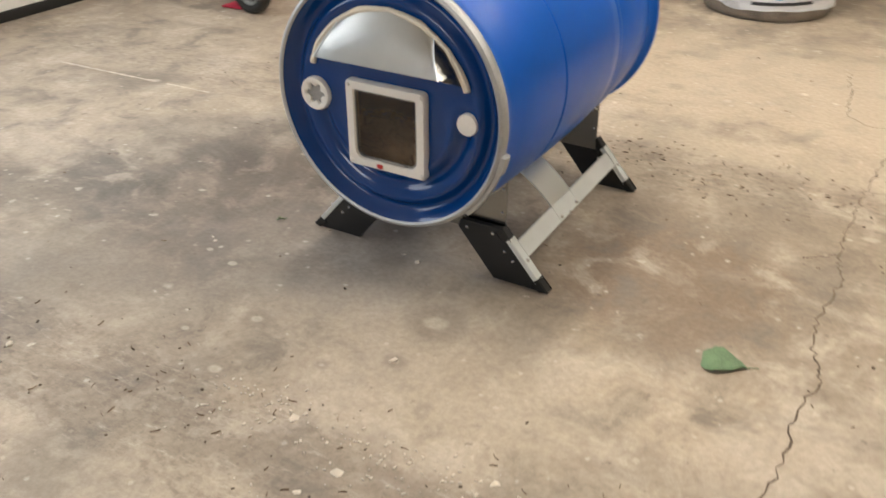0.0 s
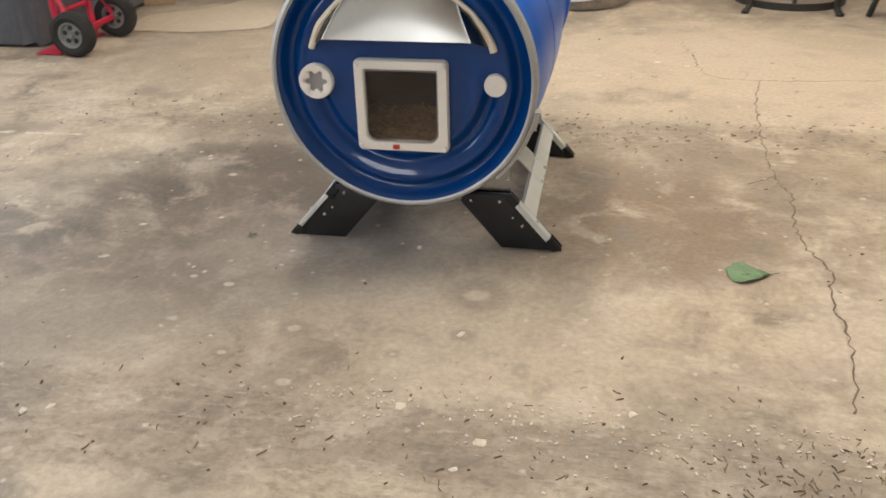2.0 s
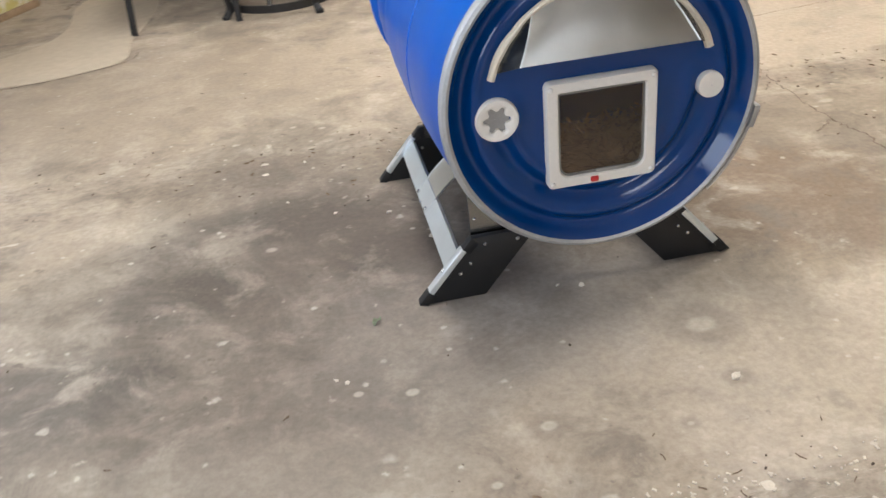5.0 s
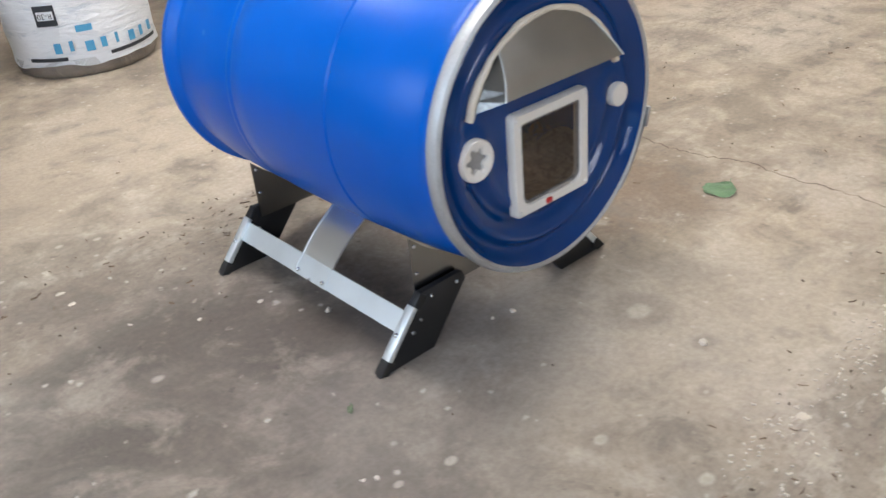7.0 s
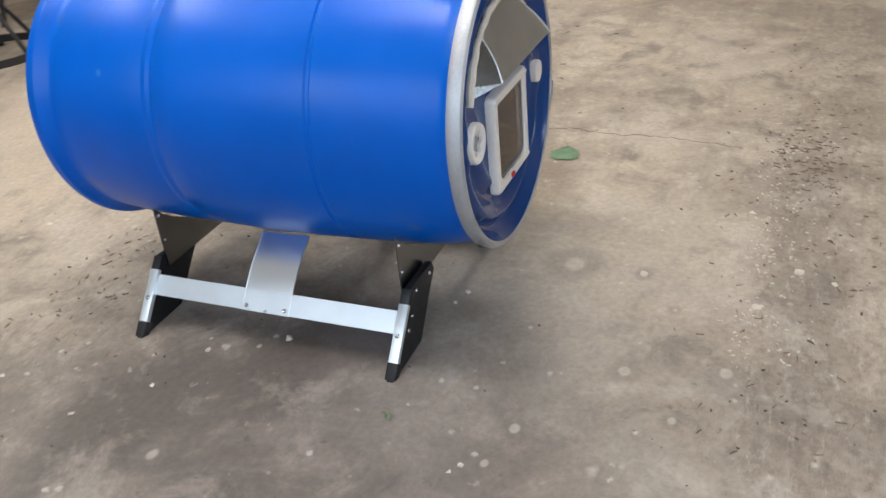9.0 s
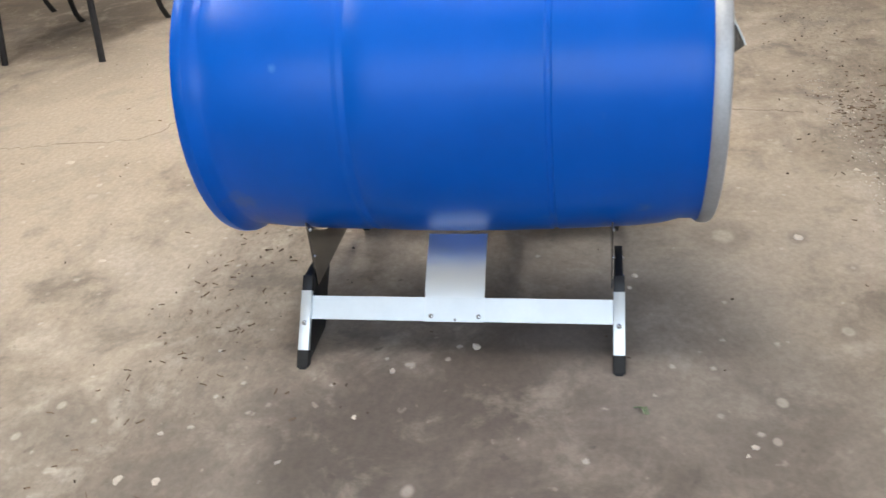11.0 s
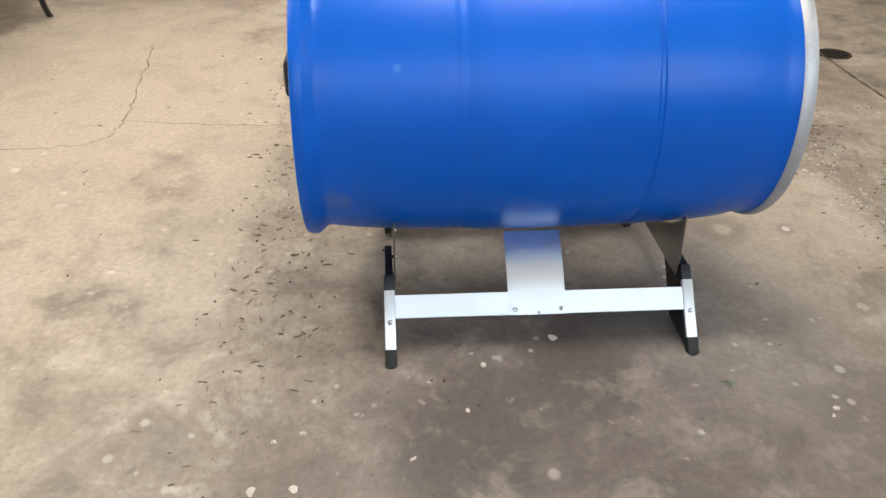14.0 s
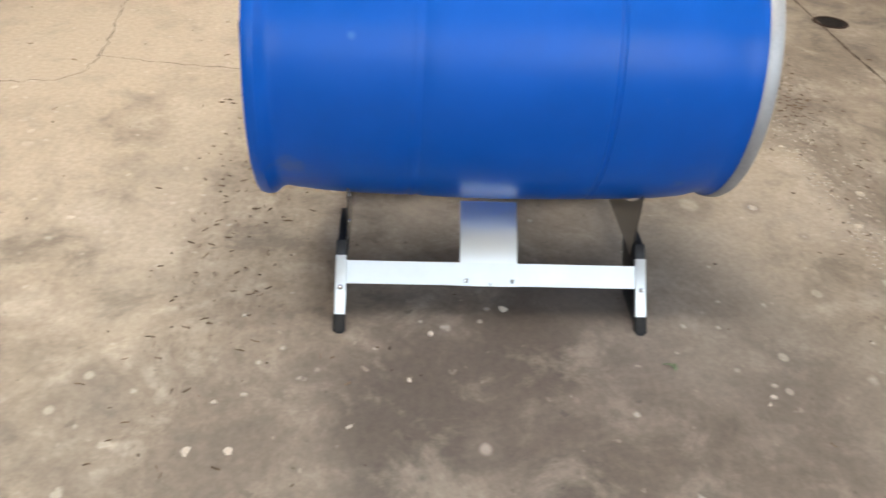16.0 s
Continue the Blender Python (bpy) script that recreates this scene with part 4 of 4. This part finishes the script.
def insulation_bag():
    ob = thing("insulation_bag", "round bag of insulation in white printed film and clear wrap", "insulation bag", 0.25, 3.19)
    R = 0.325
    n, rows = 72, []
    heights = [0.0, 0.012, 0.03, 0.055, 0.085, 0.13, 0.2, 0.28, 0.36, 0.44, 0.52, 0.58, 0.6]
    radii = [0.93, 0.975, 1.0, 1.0, 0.995, 1.0, 1.005, 1.0, 1.005, 1.0, 0.98, 0.9, 0.02]

    def skin(lo, hi, grow, seed, close):
        bm = bmesh.new()
        rings = []
        for i in range(lo, hi):
            rings.append([])
            for k in range(n):
                a = 2 * math.pi * k / n
                r = (R + grow) * radii[i] + 0.011 * noise.noise((math.cos(a) * 3, math.sin(a) * 3, heights[i] * 6 + seed)) + 0.007 * noise.noise((math.cos(a) * 9, math.sin(a) * 9, heights[i] * 30 + seed))
                z = heights[i] + (0.018 * noise.noise((math.cos(a) * 2.5, math.sin(a) * 2.5, 9)) if i == lo and lo else 0)
                rings[-1].append(bm.verts.new((r * math.cos(a), r * math.sin(a), z)))
        for p, q in zip(rings, rings[1:]):
            for k in range(n):
                bm.faces.new((p[k], p[(k + 1) % n], q[(k + 1) % n], q[k]))
        return bm
    part("core", skin(0, 5, -0.025, 3, False), WOOL, ob, "brown insulation showing through the wrap", smooth=60)
    part("clear_wrap", skin(0, 5, -0.004, 7, False), WRAP, ob, "loose clear plastic wrap", smooth=60)
    part("film", skin(3, 13, 0.0, 1, True), BAGWHITE, ob, "white printed plastic film", smooth=60)

    def print_bar(name, a0, a1, z0, z1, mat, grow=0.012, slant=0.0):
        bm = bmesh.new()
        prev = None
        for k in range(7):
            t = k / 6
            a = radians(a0 + (a1 - a0) * t)
            r = R + grow
            cur = [bm.verts.new((r * math.cos(a), r * math.sin(a), z0 + slant * t)), bm.verts.new((r * math.cos(a), r * math.sin(a), z1 + slant * t))]
            if prev:
                bm.faces.new((prev[0], cur[0], cur[1], prev[1]))
            prev = cur
        part(name, bm, mat, ob)
    at = 224
    for k in range(8):
        a, up = at + 4 + k * 11.5, 0.006 * math.sin(k * 2.1)
        print_bar("blue_bar", a, a + (5.5, 3, 6.5, 4.5, 2.5, 6, 4, 5.5)[k], 0.122 + up, 0.168 + up, BAGBLUE)
    print_bar("blue_bar", 247, 259, 0.207, 0.236, BAGBLUE)
    print_bar("black_stripe", 205, 236, 0.088, 0.104, BAGBLACK, 0.011)
    print_bar("black_stripe", 268, 318, 0.084, 0.1, BAGBLACK, 0.012, 0.012)
    print_bar("black_label", 220, 236, 0.245, 0.335, BAGBLACK, 0.011)
    print_bar("white_field", 222, 234.5, 0.272, 0.31, BAGWHITE, 0.0135)
    cu = bpy.data.curves.new("value", "FONT")
    cu.body, cu.size, cu.align_x, cu.align_y = "R-30", 0.034, "CENTER", "CENTER"
    tmp = bpy.data.objects.new("value", cu)
    scene.collection.objects.link(tmp)
    me = bpy.data.meshes.new_from_object(tmp.evaluated_get(bpy.context.evaluated_depsgraph_get()))
    bpy.data.objects.remove(tmp)
    a = radians(228.3)
    me.materials.clear()
    me.materials.append(BAGBLACK)
    txt = new("value_text", me)
    txt.parent = ob
    txt.matrix_local = Matrix.Translation(((R + 0.0165) * math.cos(a), (R + 0.0165) * math.sin(a), 0.291)) @ pose(0, 0, 0, 90, 0, math.degrees(a) + 90) @ pose(0, 0, 0, 0, 0, 180)


insulation_bag()


def patio_chair(x, y, turn, label):
    """A black metal armless chair: straight front legs, back legs with bent feet, slatted seat."""
    ob = thing("patio_chair", label, "chair", x, y, 0, turn, "patio chairs")
    w, d, h = 0.245, 0.31, 0.43
    for sx in (-1, 1):
        part("leg", tube([(sx * w, -d - 0.03, 0), (sx * w * 0.97, -d * 0.95, 0.2), (sx * w * 0.94, -d * 0.8, h)], 0.0155, 10), IRON, ob)
        part("leg", tube(smoothline([(sx * w, d + 0.05, 0.0), (sx * w, d + 0.02, 0.035), (sx * w * 0.98, d - 0.01, 0.12), (sx * w * 0.95, d - 0.05, h)], 5), 0.014, 10), IRON, ob)
        part("back_post", tube(smoothline([(sx * w * 0.95, d - 0.05, h), (sx * w * 0.95, d + 0.02, 0.7), (sx * w * 0.9, d + 0.1, 0.95)], 5), 0.013, 10), IRON, ob)
    part("seat", box(-w, w, -d, d, h, h + 0.035, 0.012), IRON, ob)
    for k in range(5):
        part("back_slat", box(-w * 0.9, w * 0.9, d + 0.005 + k * 0.02, d + 0.02 + k * 0.02, 0.55 + k * 0.085, 0.6 + k * 0.085, 0.004), IRON, ob)
    return ob


def swivel_chair(x, y, turn, label):
    """A black metal chair: four flared legs tied by a flat ring, and bent spokes that rise to the hub."""
    ob = thing("swivel_chair", label, "chair", x, y, 0, turn, "patio chairs")
    band = [(0.27, 0.028), (0.283, 0.028), (0.283, 0.064), (0.27, 0.064)]
    bm = revolve(band, 0, 0, 48, closed=True)
    for v in bm.verts:
        v.co = Vector((v.co.x, v.co.z, v.co.y))
    part("base_ring", bm, IRON, ob, "flat black metal ring")
    for k in range(4):
        c, s = math.cos(k * math.pi / 2), math.sin(k * math.pi / 2)
        part("leg", tube(smoothline([(c * 0.325, s * 0.325, 0.008), (c * 0.305, s * 0.305, 0.03), (c * 0.298, s * 0.298, 0.06), (c * 0.325, s * 0.325, 0.25), (c * 0.34, s * 0.34, 0.41)], 5), 0.017, 10), IRON, ob)
        part("glide", tube([(c * 0.325, s * 0.325, 0.0), (c * 0.325, s * 0.325, 0.014)], 0.02, 10), RUBBER, ob)
        c, s = math.cos((k + 0.5) * math.pi / 2), math.sin((k + 0.5) * math.pi / 2)
        part("spoke", tube(smoothline([(c * 0.272, s * 0.272, 0.048), (c * 0.24, s * 0.24, 0.09), (c * 0.17, s * 0.17, 0.2), (c * 0.05, s * 0.05, 0.36)], 5), 0.011, 8), IRON, ob)
    part("column", tube([(0, 0, 0.33), (0, 0, 0.4)], 0.05, 12), IRON, ob)
    for sx in (-1, 1):
        part("seat_rail", tube([(sx * 0.34, 0, 0.405), (0, 0, 0.395), (0, sx * 0.34, 0.405)], 0.014, 8), IRON, ob)
    part("seat", box(-0.17, 0.17, -0.17, 0.17, 0.4, 0.44, 0.015), IRON, ob)
    for sx in (-1, 1):
        part("back_post", tube(smoothline([(sx * 0.15, 0.16, 0.42), (sx * 0.15, 0.22, 0.7), (sx * 0.15, 0.29, 0.95)], 5), 0.013, 10), IRON, ob)
    part("back_panel", box(-0.15, 0.15, 0.2, 0.225, 0.55, 0.9, 0.01), IRON, ob)
    return ob


swivel_chair(1.388, 3.135, 41, "black metal swivel chair on a ring base")
swivel_chair(-0.59, 3.01, 31, "black metal swivel chair on a ring base by the wall")
patio_chair(2.08, 2.65, -90, "black metal patio chair with straight legs")
patio_chair(2.3, 3.42, -86, "black metal patio chair standing behind another")
patio_chair(-1.05, 3.12, 0, "black metal patio chair beside the swivel chair")


def hand_truck():
    ob = thing("hand_truck", "red tubular hand truck with two black tyred wheels", "hand truck", -1.985, 1.97)
    r = 0.104
    part("axle", tube([(0, -0.215, r), (0, 0.215, r)], 0.012, 10), RED, ob)
    for y in (-0.192, 0.192):
        tyre = [(0.06, -0.03), (0.08, -0.037), (0.098, -0.031), (0.104, -0.014), (0.104, 0.014), (0.098, 0.031), (0.08, 0.037), (0.06, 0.03)]
        wheel = part("wheel", revolve([(rr, y + yy) for rr, yy in tyre], 0, r, 40, closed=True), RUBBER, ob, "black rubber tyre")
        hub = revolve([(0.0005, y - 0.032), (0.014, y - 0.032), (0.018, y - 0.019), (0.044, y - 0.015), (0.052, y - 0.027), (0.062, y - 0.029), (0.062, y + 0.029), (0.044, y + 0.018), (0.0005, y + 0.027)], 0, r, 40)
        rim = part("rim", hub, HUB, wheel, "grey wheel rim")
        for k in range(5):
            a = 2 * math.pi * k / 5 + 0.3
            part("slot", disc_bolt(0.032 * math.cos(a), y - 0.018, r + 0.032 * math.sin(a), 0.0115, (0, -1, 0)), RUBBER, wheel)
    for y in (-0.14, 0.14):
        part("upright", tube(smoothline([(-0.1, y, 0.03), (-0.115, y, 0.3), (-0.16, y, 0.75), (-0.2, y, 1.15)], 5), 0.0155, 10), RED, ob)
        part("axle_brace", tube([(0.0, y * 1.25, r), (-0.125, y, 0.38)], 0.0115, 10), RED, ob)
        part("axle_bracket", tube([(0.0, y * 1.25, r), (-0.1, y, 0.05)], 0.0135, 10), RED, ob)
    for z in (0.18, 0.5, 0.85):
        part("cross_bar", tube([(-0.1 - 0.07 * z, -0.14, z), (-0.1 - 0.07 * z, 0.14, z)], 0.011, 10), RED, ob)
    part("toe_plate", box(-0.21, -0.085, -0.2, 0.2, 0.004, 0.012, 0.002), RED, ob)
    return ob


hand_truck()


def covered_load():
    bm = bmesh.new()
    n, heights = 64, [0.015, 0.05, 0.15, 0.3, 0.5, 0.7, 0.88, 0.95]
    rows = []
    for i, z in enumerate(heights):
        row = []
        for k in range(n):
            a = 2 * math.pi * k / n
            cx, cy = math.cos(a), math.sin(a)
            x = math.copysign(abs(cx) ** 0.4, cx) * 0.34
            y = math.copysign(abs(cy) ** 0.4, cy) * 0.62
            f = 1.02 - 0.06 * z + 0.05 * noise.noise((cx * 4, cy * 4, z * 1.5)) + 0.035 * math.sin(a * 13 + z * 2 + 3 * noise.noise((cx * 2, cy * 2, 0))) * (1 - z * 0.7)
            if i == len(heights) - 1:
                f *= 0.85
            row.append(bm.verts.new((x * f, y * f, z + 0.02 * noise.noise((cx * 3, cy * 3, 5)) * (i == 0))))
        rows.append(row)
    for p, q in zip(rows, rows[1:]):
        for k in range(n):
            bm.faces.new((p[k], p[(k + 1) % n], q[(k + 1) % n], q[k]))
    bm.faces.new(rows[-1])
    for v in bm.verts:
        v.co.z = max(0.0, v.co.z)
    ob = part("covered_load", bm, TARP, smooth=60)
    ob.matrix_world = pose(-2.54, 2.5, 0)
    tagged(ob, "tall load under a wrinkled dark grey cloth cover", "covered load")


covered_load()
chest = thing("white_chest", "white chest standing on short dark feet against the wall", "chest", -2.5, 3.6)
part("body", box(-0.27, 0.27, -0.45, 0.45, 0.09, 0.85, 0.015), WHITEPAINT, chest)
for sx in (-1, 1):
    for sy in (-1, 1):
        part("foot", box(sx * 0.2 - 0.03, sx * 0.2 + 0.03, sy * 0.3 - 0.03, sy * 0.3 + 0.03, 0, 0.09, 0.005), RUBBER, chest)
for x, y, turn, l, w, h, label in ((-2.06, 3.58, 62, 0.36, 0.14, 0.04, "short piece of old weathered board on the floor"), (-2.13, 2.88, 24, 0.17, 0.05, 0.03, "small wood offcut on the floor")):
    ob = part("board_offcut", box(-l / 2, l / 2, -w / 2, w / 2, 0, h, 0.006), WOOD)
    ob.matrix_world = pose(x, y, 0, 0, 0, turn)
    tagged(ob, label, "offcut")


def foam_block(x, y, z, turn, l, w, h, seed, mat, label):
    """A soft torn block: an uneven bevelled box."""
    bm = box(-l / 2, l / 2, -w / 2, w / 2, 0, h)
    bmesh.ops.subdivide_edges(bm, edges=bm.edges[:], cuts=5, use_grid_fill=True)
    for v in bm.verts:
        k = 1 + 0.25 * noise.noise((v.co.x * 14, v.co.y * 14, v.co.z * 14 + seed))
        v.co = Vector((v.co.x * k, v.co.y * k, max(0.0, v.co.z * (0.9 + 0.5 * noise.noise((v.co.x * 11, v.co.y * 11, seed))))))
    ob = part("foam_block", bm, mat, smooth=60)
    ob.matrix_world = pose(x, y, z, 0, 0, turn)
    tagged(ob, label, "foam block")


FOAM = Mat("pale_foam", rough=0.9)
FOAM.base(FOAM.mix(FOAM.ramp(FOAM.noise(11, 6, 0.6), 0.45, 0.58), (0.62, 0.58, 0.46), (0.5, 0.44, 0.16)))
foam_block(-2.05, 3.6, 0.04, 62, 0.32, 0.13, 0.075, 1.0, FOAM.m, "pale yellow foam block lying on a board")
foam_block(-2.08, 3.95, 0.0, 48, 0.3, 0.15, 0.13, 5.0, FOAM.m, "pale yellow foam block on the floor")
